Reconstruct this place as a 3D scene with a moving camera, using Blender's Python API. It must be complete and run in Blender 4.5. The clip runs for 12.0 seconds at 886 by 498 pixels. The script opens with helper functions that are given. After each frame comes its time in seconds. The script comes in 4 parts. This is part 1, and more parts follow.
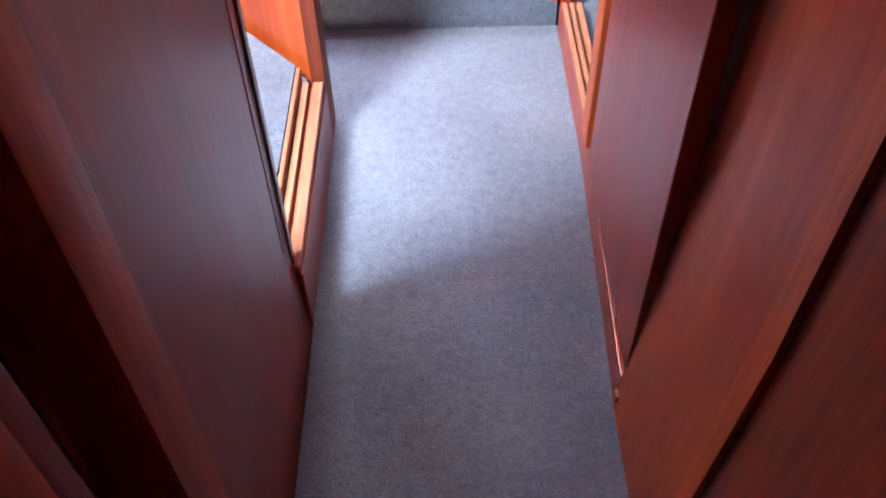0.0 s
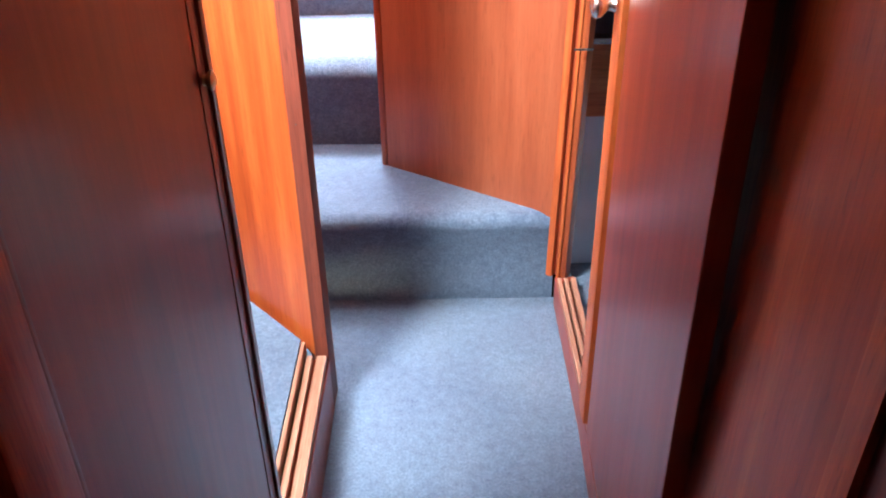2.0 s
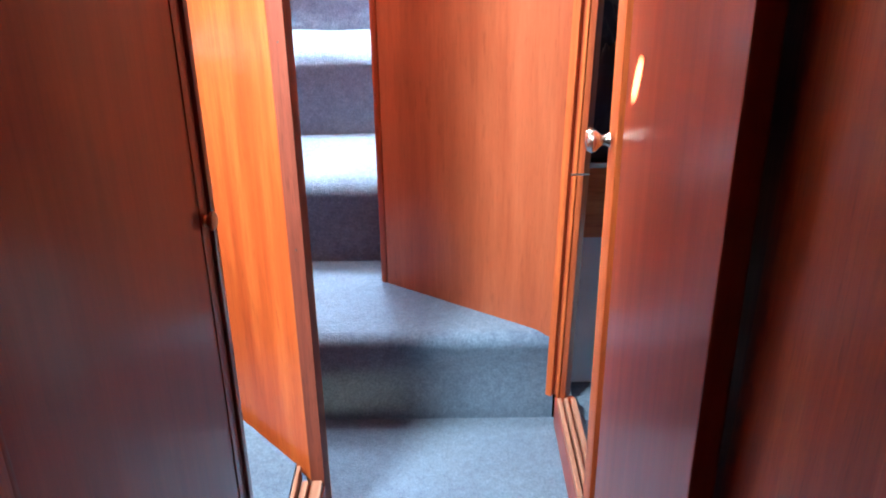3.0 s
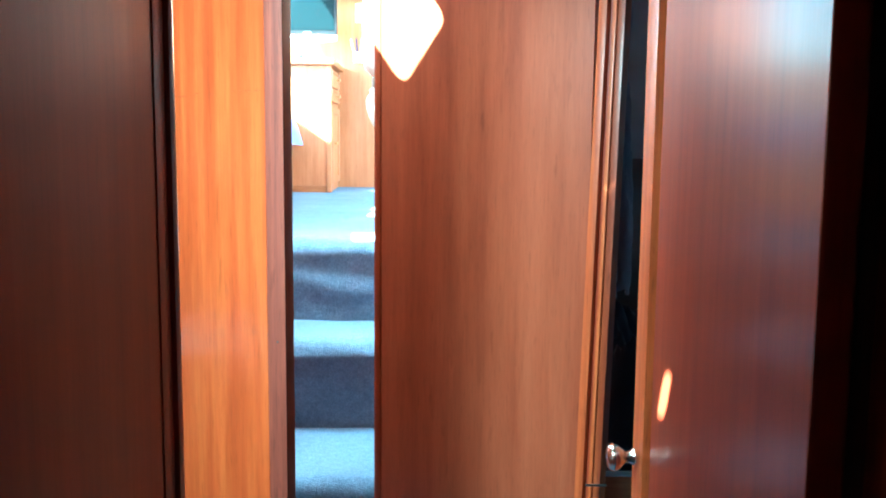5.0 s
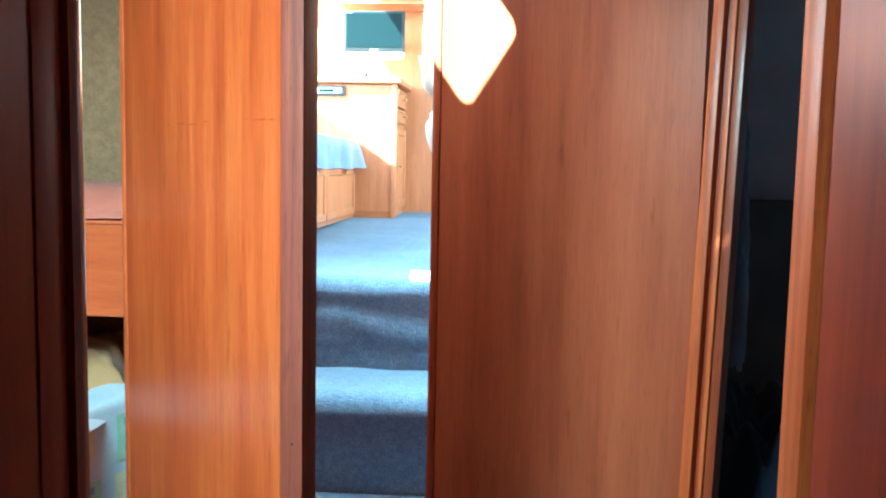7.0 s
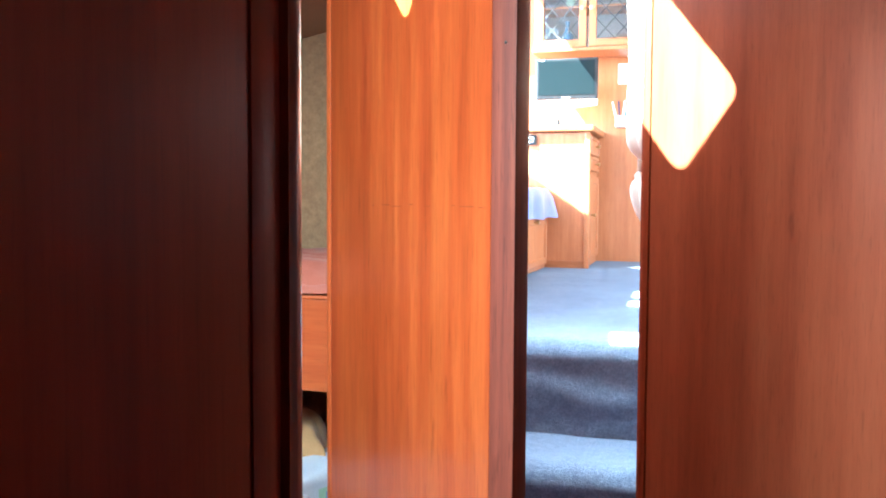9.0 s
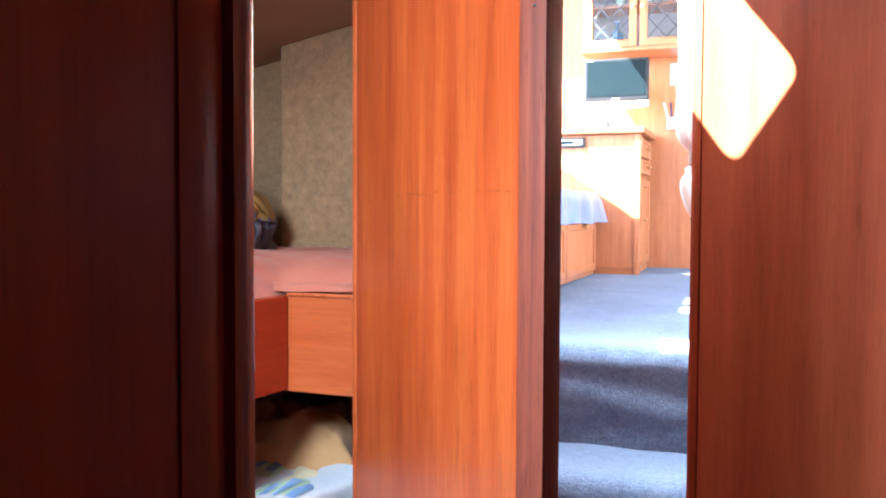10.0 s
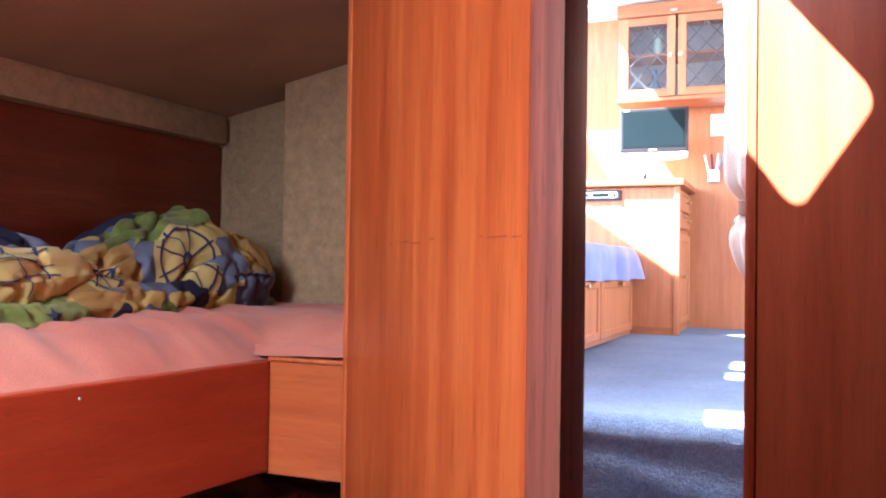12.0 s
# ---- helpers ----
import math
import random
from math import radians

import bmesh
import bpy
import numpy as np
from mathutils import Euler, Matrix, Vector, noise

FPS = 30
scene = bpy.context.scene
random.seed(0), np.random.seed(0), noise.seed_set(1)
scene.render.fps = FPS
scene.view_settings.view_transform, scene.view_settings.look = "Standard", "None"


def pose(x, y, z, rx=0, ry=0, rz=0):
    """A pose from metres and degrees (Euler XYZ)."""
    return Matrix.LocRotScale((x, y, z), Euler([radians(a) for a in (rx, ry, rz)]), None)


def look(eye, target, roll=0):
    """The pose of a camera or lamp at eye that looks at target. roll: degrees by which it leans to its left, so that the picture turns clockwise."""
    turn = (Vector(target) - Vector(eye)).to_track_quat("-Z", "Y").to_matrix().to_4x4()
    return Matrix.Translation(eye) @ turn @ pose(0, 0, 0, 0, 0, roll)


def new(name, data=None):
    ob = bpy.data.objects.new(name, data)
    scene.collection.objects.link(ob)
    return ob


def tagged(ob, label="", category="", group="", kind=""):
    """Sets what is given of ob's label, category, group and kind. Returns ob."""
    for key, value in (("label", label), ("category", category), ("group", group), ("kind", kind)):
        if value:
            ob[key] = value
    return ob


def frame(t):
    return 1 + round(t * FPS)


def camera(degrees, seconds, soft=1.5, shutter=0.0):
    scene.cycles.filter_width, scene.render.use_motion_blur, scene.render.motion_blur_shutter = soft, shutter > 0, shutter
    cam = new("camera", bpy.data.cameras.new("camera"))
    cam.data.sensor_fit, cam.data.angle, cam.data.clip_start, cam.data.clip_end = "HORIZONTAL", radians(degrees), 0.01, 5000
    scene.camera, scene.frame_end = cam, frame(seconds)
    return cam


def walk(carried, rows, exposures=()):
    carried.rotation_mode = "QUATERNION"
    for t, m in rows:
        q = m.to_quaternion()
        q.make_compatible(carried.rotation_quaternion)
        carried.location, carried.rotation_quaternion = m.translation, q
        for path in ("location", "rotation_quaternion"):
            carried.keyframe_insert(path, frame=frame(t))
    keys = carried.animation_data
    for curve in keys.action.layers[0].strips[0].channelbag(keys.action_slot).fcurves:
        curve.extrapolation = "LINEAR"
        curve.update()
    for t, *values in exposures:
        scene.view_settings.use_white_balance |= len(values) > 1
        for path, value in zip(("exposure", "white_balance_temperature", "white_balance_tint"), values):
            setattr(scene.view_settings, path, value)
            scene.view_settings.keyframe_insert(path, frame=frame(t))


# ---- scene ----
cam = camera(54.4, 12.0, soft=2.0)
PATH = [
    (0, look((-0.011, 0.142, 1.300), (-0.014, 1.488, -0.179), -1.40)),
    (0.5, look((-0.016, 0.140, 1.306), (-0.013, 1.604, -0.057), -1.18)),
    (1.0, look((-0.035, 0.147, 1.343), (-0.013, 1.708, 0.093), -0.55)),
    (1.5, look((-0.002, 0.140, 1.350), (-0.007, 1.783, 0.209), -1.32)),
    (2.0, look((0.002, 0.156, 1.386), (-0.001, 1.854, 0.329), -0.95)),
    (2.5, look((0.001, 0.181, 1.413), (0.006, 1.930, 0.443), -1.10)),
    (2.7, look((0.009, 0.173, 1.419), (0.009, 1.948, 0.498), -1.00)),
    (4.5, look((-0.012, 0.211, 1.458), (0.010, 2.165, 1.032), 0.42)),
    (5.0, look((-0.008, 0.288, 1.438), (-0.004, 2.275, 1.209), 0.53)),
    (5.5, look((0.028, 0.397, 1.436), (-0.022, 2.388, 1.253), 0.50)),
    (6.0, look((0.027, 0.504, 1.455), (-0.056, 2.494, 1.276), 0.79)),
    (6.5, look((0.010, 0.565, 1.475), (-0.118, 2.553, 1.296), 1.00)),
    (7.0, look((-0.004, 0.634, 1.476), (-0.164, 2.619, 1.285), 1.15)),
    (7.5, look((-0.033, 0.656, 1.510), (-0.274, 2.633, 1.322), 0.89)),
    (9.5, look((-0.053, 0.756, 1.537), (-0.712, 2.642, 1.448), 0.25)),
    (10.0, look((-0.052, 0.814, 1.508), (-0.748, 2.687, 1.422), 0.25)),
    (10.5, look((-0.062, 0.854, 1.489), (-0.784, 2.718, 1.415), 0.43)),
    (11.0, look((-0.047, 0.897, 1.497), (-0.795, 2.752, 1.471), 0.22)),
    (11.5, look((-0.065, 0.961, 1.499), (-0.830, 2.808, 1.539), 0.94)),
    (12.0, look((-0.091, 1.034, 1.505), (-0.865, 2.878, 1.546), 0.83)),
]
EXPOSURE = [(0, 6.85, 7100, 20), (0.5, 6.65, 6900, 17), (1.5, 6.6, 6500, 8), (2.5, 6.65, 6200, 2), (2.7, 6.6, 6150, 0), (4.5, 5.95, 4700, -30), (5.5, 5.25, 4450, -38), (6.5, 5.1, 4550, -38), (7.7, 5.0, 4950, -24), (9.4, 4.95, 5600, -4), (10.5, 4.95, 5700, 6), (11, 5.0, 5700, 9), (11.5, 4.6, 5700, 12), (12, 4.5, 5700, 12)]
walk(cam, PATH, EXPOSURE)

# ---- daylight ----
SUN = Vector((-0.697, -0.471, 1.0)).normalized()
world = bpy.data.worlds.new("sky")
scene.world = world
world.use_nodes = True
wn = world.node_tree.nodes
sky = wn.new("ShaderNodeTexSky")
sky.sky_type = "NISHITA"
sky.sun_disc = False
sky.sun_elevation = math.asin(SUN.z)
sky.sun_rotation = math.atan2(SUN.x, SUN.y)
wn["Background"].inputs["Strength"].default_value = 0.05
world.node_tree.links.new(sky.outputs["Color"], wn["Background"].inputs["Color"])
sun_data = bpy.data.lights.new("sun", "SUN")
sun_data.energy, sun_data.angle, sun_data.color = 5.0, radians(0.5), (1.0, 0.97, 0.92)
sun_ob = new("sun", sun_data)
sun_ob.rotation_mode = "QUATERNION"
sun_ob.rotation_quaternion = SUN.to_track_quat("Z", "Y")


def sky_panel(name, x, y, z, sx, sy, aim, watts, colour=(0.83, 0.895, 1.0), spread=180):
    """An area lamp of an opening's size, added to stand in for its skylight."""
    d = bpy.data.lights.new(name, "AREA")
    d.shape, d.size, d.size_y, d.energy, d.color = "RECTANGLE", sx, sy, watts, colour
    d.spread = radians(spread)
    ob = new(name, d)
    ob.matrix_world = look((x, y, z), (x + aim[0], y + aim[1], z + aim[2]))
    return ob


# Fill lamp below the opaque pane; no hatch is in view here.
sky_panel("cabin_fill", -0.74, 0.86, 1.985, 0.34, 0.56, (0.5, 0.35, -1), 2.9, (0.9, 0.95, 1.0))
# Lamps under unseen stair openings; the second is added to brighten the steps.
sky_panel("stair_sky_fill", -0.49, 2.37, 2.31, 0.18, 0.62, (0.05, 0.0, -1), 0.5, (0.9, 0.93, 1.0), 125)
sky_panel("stair_sky_fill", -0.215, 3.02, 2.32, 0.32, 0.44, (0.0, -0.1, -1), 1.15, (0.9, 0.93, 1.0), 115)
sky_panel("window_sky_fill", -2.38, 4.5, 2.42, 2.2, 0.8, (1, 0, -0.25), 10.0)
sky_panel("window_sky_fill", 1.58, 4.5, 2.42, 2.2, 0.8, (-1, 0, -0.25), 5.5)
# Forward lamp added for the gloss on the starboard door; its window is unseen.
sky_panel("window_sky_fill", -1.82, 6.02, 2.4, 0.94, 0.78, (0, -1, -0.1), 0.12)

# ---- materials ----


def material(name):
    m = bpy.data.materials.new(name)
    m.use_nodes = True
    nt = m.node_tree
    return m, nt, nt.nodes["Principled BSDF"]


def node(nt, kind, **values):
    n = nt.nodes.new(kind)
    for key, value in values.items():
        n.inputs[key.replace("_", " ")].default_value = value
    return n


def ramp(nt, source, stops):
    r = nt.nodes.new("ShaderNodeValToRGB")
    els = r.color_ramp.elements
    while len(els) < len(stops):
        els.new(0.5)
    for el, (p, c) in zip(els, stops):
        el.position, el.color = p, (*c, 1)
    nt.links.new(source, r.inputs["Fac"])
    return r.outputs["Color"]


def mixed(nt, mode, fac, a, b):
    n = nt.nodes.new("ShaderNodeMix")
    n.data_type, n.blend_type = "RGBA", mode
    for socket, value in ((n.inputs[0], fac), (n.inputs[6], a), (n.inputs[7], b)):
        if isinstance(value, (int, float)):
            socket.default_value = value
        elif isinstance(value, tuple):
            socket.default_value = (*value, 1)
        else:
            nt.links.new(value, socket)
    return n.outputs[2]


def bumped(nt, bsdf, height, strength, distance):
    b = node(nt, "ShaderNodeBump", Strength=strength, Distance=distance)
    nt.links.new(height, b.inputs["Height"])
    nt.links.new(b.outputs["Normal"], bsdf.inputs["Normal"])


def coords(nt, scale, turn=(0, 0, 0)):
    tc = nt.nodes.new("ShaderNodeTexCoord")
    mp = nt.nodes.new("ShaderNodeMapping")
    mp.inputs["Scale"].default_value = scale
    mp.inputs["Rotation"].default_value = [radians(a) for a in turn]
    nt.links.new(tc.outputs["Object"], mp.inputs["Vector"])
    return mp.outputs["Vector"]


def wood(name, dark, mid, light, rough=0.3, coat=0.25, axis=2, streak=26.0, gloss=0.2, grain=1.0):
    """Varnished timber with its grain along one axis."""
    m, nt, b = material(name)

    def stretched(across, along):
        v = [across] * 3
        v[axis] = along
        return coords(nt, v)

    wide = node(nt, "ShaderNodeTexNoise", Scale=1.0, Detail=4.0, Roughness=0.6)
    nt.links.new(stretched(streak * 1.2, 1.4), wide.inputs["Vector"])
    figure = node(nt, "ShaderNodeTexNoise", Scale=1.0, Detail=4.0, Roughness=0.6)
    nt.links.new(stretched(110, 9.0), figure.inputs["Vector"])
    fine = node(nt, "ShaderNodeTexNoise", Scale=1.0, Detail=5.0, Roughness=0.65)
    nt.links.new(stretched(230, 7.0), fine.inputs["Vector"])
    pores = node(nt, "ShaderNodeTexNoise", Scale=1.0, Detail=2.0)
    nt.links.new(stretched(420, 26.0), pores.inputs["Vector"])
    knots = node(nt, "ShaderNodeTexNoise", Scale=1.0, Detail=3.0)
    nt.links.new(stretched(60, 11.0), knots.inputs["Vector"])
    blot = node(nt, "ShaderNodeTexNoise", Scale=1.0, Detail=2.0)
    nt.links.new(stretched(8.0, 2.2), blot.inputs["Vector"])
    base = ramp(nt, wide.outputs["Fac"], [(0.28, dark), (0.5, mid), (0.74, light)])
    base = mixed(nt, "MULTIPLY", 0.5 * grain, base, ramp(nt, figure.outputs["Fac"], [(0.3, (0.66, 0.6, 0.56)), (0.62, (1, 1, 1))]))
    base = mixed(nt, "MULTIPLY", 0.4 * grain, base, ramp(nt, fine.outputs["Fac"], [(0.3, (0.6, 0.54, 0.5)), (0.6, (1, 1, 1))]))
    base = mixed(nt, "MULTIPLY", 0.45 * grain, base, ramp(nt, pores.outputs["Fac"], [(0.3, (0.35, 0.28, 0.25)), (0.42, (1, 1, 1))]))
    base = mixed(nt, "MULTIPLY", 0.5 * grain, base, ramp(nt, knots.outputs["Fac"], [(0.26, (0.4, 0.3, 0.26)), (0.34, (1, 1, 1))]))
    base = mixed(nt, "MULTIPLY", 0.5 * grain, base, ramp(nt, blot.outputs["Fac"], [(0.32, (0.66, 0.58, 0.55)), (0.62, (1, 1, 1))]))
    nt.links.new(base, b.inputs["Base Color"])
    rr = node(nt, "ShaderNodeMapRange", To_Min=rough - 0.06, To_Max=rough + 0.12)
    nt.links.new(blot.outputs["Fac"], rr.inputs["Value"])
    nt.links.new(rr.outputs["Result"], b.inputs["Roughness"])
    b.inputs["Specular IOR Level"].default_value = 0.28
    b.inputs["Coat Weight"].default_value = coat
    b.inputs["Coat Roughness"].default_value = gloss
    bumped(nt, b, fine.outputs["Fac"], 0.14 * grain, 0.002)
    return m


def carpet(name, dark, light, depth=0.8):
    m, nt, b = material(name)
    v = coords(nt, (1, 1, 1))
    tuft = node(nt, "ShaderNodeTexNoise", Scale=170.0, Detail=4.0, Roughness=0.75)
    nap = node(nt, "ShaderNodeTexNoise", Scale=46.0, Detail=4.0, Roughness=0.65)
    wear = node(nt, "ShaderNodeTexNoise", Scale=3.2, Detail=4.0)
    lint = node(nt, "ShaderNodeTexVoronoi", Scale=55.0)
    for n in (tuft, nap, wear, lint):
        nt.links.new(v, n.inputs["Vector"])
    c = ramp(nt, tuft.outputs["Fac"], [(0.3, dark), (0.7, light)])
    c = mixed(nt, "MULTIPLY", 0.7, c, ramp(nt, nap.outputs["Fac"], [(0.3, (0.66, 0.66, 0.69)), (0.7, (1.12, 1.12, 1.1))]))
    c = mixed(nt, "MULTIPLY", 0.6, c, ramp(nt, wear.outputs["Fac"], [(0.3, (0.6, 0.6, 0.66)), (0.7, (1.15, 1.15, 1.1))]))
    c = mixed(nt, "MIX", ramp(nt, lint.outputs["Distance"], [(0.03, (0.3, 0.3, 0.3)), (0.05, (0, 0, 0))]), c, (0.12, 0.12, 0.14))
    nt.links.new(c, b.inputs["Base Color"])
    b.inputs["Roughness"].default_value = 1.0
    b.inputs["Specular IOR Level"].default_value = 0.1
    b.inputs["Sheen Weight"].default_value = 0.12
    b.inputs["Sheen Roughness"].default_value = 0.45
    both = mixed(nt, "ADD", 0.7, tuft.outputs["Fac"], nap.outputs["Fac"])
    bumped(nt, b, both, depth, 0.009)
    return m


def fabric(name, dark, light, scale=9.0, rough=0.9, bump=0.3):
    m, nt, b = material(name)
    v = coords(nt, (1, 1, 1))
    big = node(nt, "ShaderNodeTexNoise", Scale=scale, Detail=4.0)
    weave = node(nt, "ShaderNodeTexNoise", Scale=340.0, Detail=2.0)
    for n in (big, weave):
        nt.links.new(v, n.inputs["Vector"])
    c = ramp(nt, big.outputs["Fac"], [(0.3, dark), (0.7, light)])
    c = mixed(nt, "MULTIPLY", 0.4, c, ramp(nt, weave.outputs["Fac"], [(0.3, (0.7, 0.7, 0.7)), (0.7, (1, 1, 1))]))
    nt.links.new(c, b.inputs["Base Color"])
    b.inputs["Roughness"].default_value = rough
    b.inputs["Specular IOR Level"].default_value = 0.2
    b.inputs["Sheen Weight"].default_value = 0.15
    bumped(nt, b, weave.outputs["Fac"], bump, 0.002)
    return m


def patched(name, colours, scale, warp=0.35):
    """Printed bedding: blotches of colour with crooked edges."""
    m, nt, b = material(name)
    v = coords(nt, (1, 1, 1))
    shift = node(nt, "ShaderNodeTexNoise", Scale=scale * 0.9, Detail=2.0)
    nt.links.new(v, shift.inputs["Vector"])
    moved = mixed(nt, "LINEAR_LIGHT", warp * 0.2, v, shift.outputs["Color"])
    cell = node(nt, "ShaderNodeTexVoronoi", Scale=scale)
    nt.links.new(moved, cell.inputs["Vector"])
    split = nt.nodes.new("ShaderNodeSeparateColor")
    nt.links.new(cell.outputs["Color"], split.inputs["Color"])
    n = len(colours)
    stops = []
    for i, c in enumerate(colours):
        stops.append((i / n, c))
    r = nt.nodes.new("ShaderNodeValToRGB")
    r.color_ramp.interpolation = "CONSTANT"
    els = r.color_ramp.elements
    while len(els) < n:
        els.new(0.5)
    for el, (p, c) in zip(els, stops):
        el.position, el.color = p, (*c, 1)
    nt.links.new(split.outputs["Red"], r.inputs["Fac"])
    weave = node(nt, "ShaderNodeTexNoise", Scale=300.0, Detail=2.0)
    crease = node(nt, "ShaderNodeTexNoise", Scale=24.0, Detail=3.0)
    for q in (weave, crease):
        nt.links.new(v, q.inputs["Vector"])
    c = mixed(nt, "MULTIPLY", 0.5, r.outputs["Color"], ramp(nt, crease.outputs["Fac"], [(0.3, (0.7, 0.7, 0.72)), (0.65, (1, 1, 1))]))
    nt.links.new(c, b.inputs["Base Color"])
    b.inputs["Roughness"].default_value = 0.9
    b.inputs["Specular IOR Level"].default_value = 0.2
    bumped(nt, b, crease.outputs["Fac"], 0.5, 0.012)
    return m


def plain(name, colour, rough=0.5, metal=0.0, spot=0.15, scale=40.0):
    m, nt, b = material(name)
    n = node(nt, "ShaderNodeTexNoise", Scale=scale, Detail=3.0)
    nt.links.new(coords(nt, (1, 1, 1)), n.inputs["Vector"])
    low = tuple(c * (1 - spot) for c in colour)
    nt.links.new(ramp(nt, n.outputs["Fac"], [(0.3, low), (0.7, colour)]), b.inputs["Base Color"])
    b.inputs["Roughness"].default_value = rough
    b.inputs["Metallic"].default_value = metal
    return m


MAHOGANY = wood("mahogany_veneer", (0.3, 0.045, 0.012), (0.385, 0.07, 0.016), (0.465, 0.11, 0.025), rough=0.38, coat=0.15, streak=20.0, grain=0.85)
BROWN_VENEER = wood("brown_mahogany_veneer", (0.235, 0.052, 0.022), (0.29, 0.073, 0.031), (0.345, 0.1, 0.045), rough=0.34, coat=0.28, streak=14.0, grain=0.55)
RED_DOOR = wood("red_mahogany", (0.215, 0.028, 0.013), (0.27, 0.038, 0.016), (0.33, 0.054, 0.022), rough=0.36, coat=0.31, gloss=0.18, grain=0.4)
SOLID = wood("mahogany_solid", (0.2, 0.036, 0.013), (0.28, 0.055, 0.018), (0.36, 0.085, 0.026), rough=0.4, coat=0.12, streak=60.0)
BEAD = wood("polished_bead", (0.2, 0.036, 0.014), (0.28, 0.055, 0.019), (0.36, 0.085, 0.028), coat=0.9, streak=60.0, gloss=0.1)
TRIM = wood("mahogany_trim", (0.38, 0.075, 0.021), (0.5, 0.112, 0.03), (0.6, 0.165, 0.046), rough=0.42, coat=0.08, streak=60.0)
POSTWOOD = wood("dull_mahogany", (0.13, 0.028, 0.016), (0.17, 0.038, 0.021), (0.22, 0.055, 0.028), rough=0.62, coat=0.0, streak=70.0)
SILL = wood("worn_sill", (0.24, 0.1, 0.062), (0.36, 0.17, 0.115), (0.5, 0.28, 0.2), rough=0.5, coat=0.1, axis=1, streak=110.0)
PLANK = wood("berth_plank", (0.33, 0.037, 0.014), (0.42, 0.052, 0.018), (0.5, 0.075, 0.025), axis=1, streak=16.0, grain=0.5)
TEAK = wood("saloon_teak", (0.38, 0.138, 0.055), (0.46, 0.178, 0.076), (0.53, 0.222, 0.1), rough=0.35, coat=0.3, streak=20.0, grain=0.55)
TEAK_X = wood("saloon_teak_across", (0.32, 0.11, 0.04), (0.42, 0.16, 0.065), (0.5, 0.215, 0.092), rough=0.35, coat=0.3, axis=0, streak=22.0)
HULL_WOOD = wood("hull_mahogany", (0.11, 0.019, 0.008), (0.16, 0.028, 0.011), (0.21, 0.042, 0.016), axis=1, streak=18.0)
MAHOGANY_X = wood("mahogany_across", (0.3, 0.056, 0.016), (0.42, 0.09, 0.026), (0.52, 0.14, 0.042), axis=0, streak=12.0, grain=0.5)
CARPET = carpet("blue_carpet", (0.072, 0.106, 0.172), (0.178, 0.238, 0.325), depth=0.7)
LINER = carpet("beige_hull_liner", (0.36, 0.24, 0.135), (0.45, 0.315, 0.185), depth=0.18)
DECKHEAD = fabric("deckhead_lining", (0.36, 0.243, 0.145), (0.45, 0.31, 0.19), scale=5.0)
WHITE = plain("white_deckhead", (0.8, 0.79, 0.76), 0.5, spot=0.05)
DARK_WALL = plain("navy_locker_lining", (0.38, 0.48, 0.58), 0.8, spot=0.3, scale=8.0)
PALE_BLUE = fabric("pale_blue_lining", (0.46, 0.57, 0.66), (0.56, 0.67, 0.75))
CORAL = fabric("coral_sheet", (0.47, 0.12, 0.08), (0.6, 0.23, 0.16), scale=6.0)
LAVENDER = fabric("lavender_throw", (0.15, 0.18, 0.4), (0.23, 0.265, 0.5), scale=7.0)
TOWEL = fabric("blue_grey_towel", (0.16, 0.205, 0.3), (0.23, 0.285, 0.39))
JEANS = fabric("navy_clothes", (0.012, 0.016, 0.035), (0.02, 0.027, 0.05))
BROWN = fabric("brown_blanket", (0.42, 0.24, 0.11), (0.55, 0.34, 0.17), scale=5.0)
CREAM = fabric("cream_curtain", (0.58, 0.57, 0.52), (0.7, 0.69, 0.64), scale=14.0)
STRAP = fabric("brown_strap", (0.12, 0.05, 0.025), (0.2, 0.09, 0.045))
DUVET = patched("nautical_duvet", [(0.5, 0.39, 0.12), (0.12, 0.14, 0.2), (0.13, 0.17, 0.04), (0.19, 0.21, 0.27), (0.5, 0.39, 0.12), (0.022, 0.026, 0.06), (0.13, 0.15, 0.22), (0.36, 0.22, 0.07)], 8.5, 0.5)
YELLOW = fabric("yellow_print", (0.5, 0.4, 0.13), (0.6, 0.49, 0.18), scale=20.0)
QUILT = fabric("pale_blue_quilt", (0.5, 0.58, 0.7), (0.66, 0.71, 0.78), scale=11.0)
QUILT_CREAM = fabric("cream_patch", (0.66, 0.6, 0.4), (0.74, 0.69, 0.5), scale=30.0)
QUILT_GREEN = fabric("pale_green_patch", (0.36, 0.56, 0.4), (0.46, 0.64, 0.5), scale=30.0)
QUILT_BLUE = fabric("blue_stripe", (0.14, 0.28, 0.56), (0.22, 0.37, 0.64), scale=30.0)
PRINT = plain("navy_print", (0.03, 0.035, 0.1), 0.9)
BRASS = plain("aged_brass", (0.62, 0.5, 0.3), 0.3, 1.0)
CHROME = plain("dull_chrome", (0.7, 0.68, 0.64), 0.25, 1.0)
BLACK = plain("black_plastic", (0.012, 0.013, 0.015), 0.3)
SILVER = plain("silver_plastic", (0.55, 0.57, 0.6), 0.35)
SCREEN = plain("dark_screen", (0.006, 0.011, 0.013), 0.25, spot=0.0)
SCREEN.node_tree.nodes["Principled BSDF"].inputs["Specular IOR Level"].default_value = 0.12
PAPER = plain("white_paper", (0.8, 0.79, 0.75), 0.7, spot=0.03)
LEAD = plain("lead_came", (0.08, 0.085, 0.09), 0.5, 0.6)
DARK_INSIDE = plain("dark_cabinet_inside", (0.3, 0.31, 0.32), 0.7)
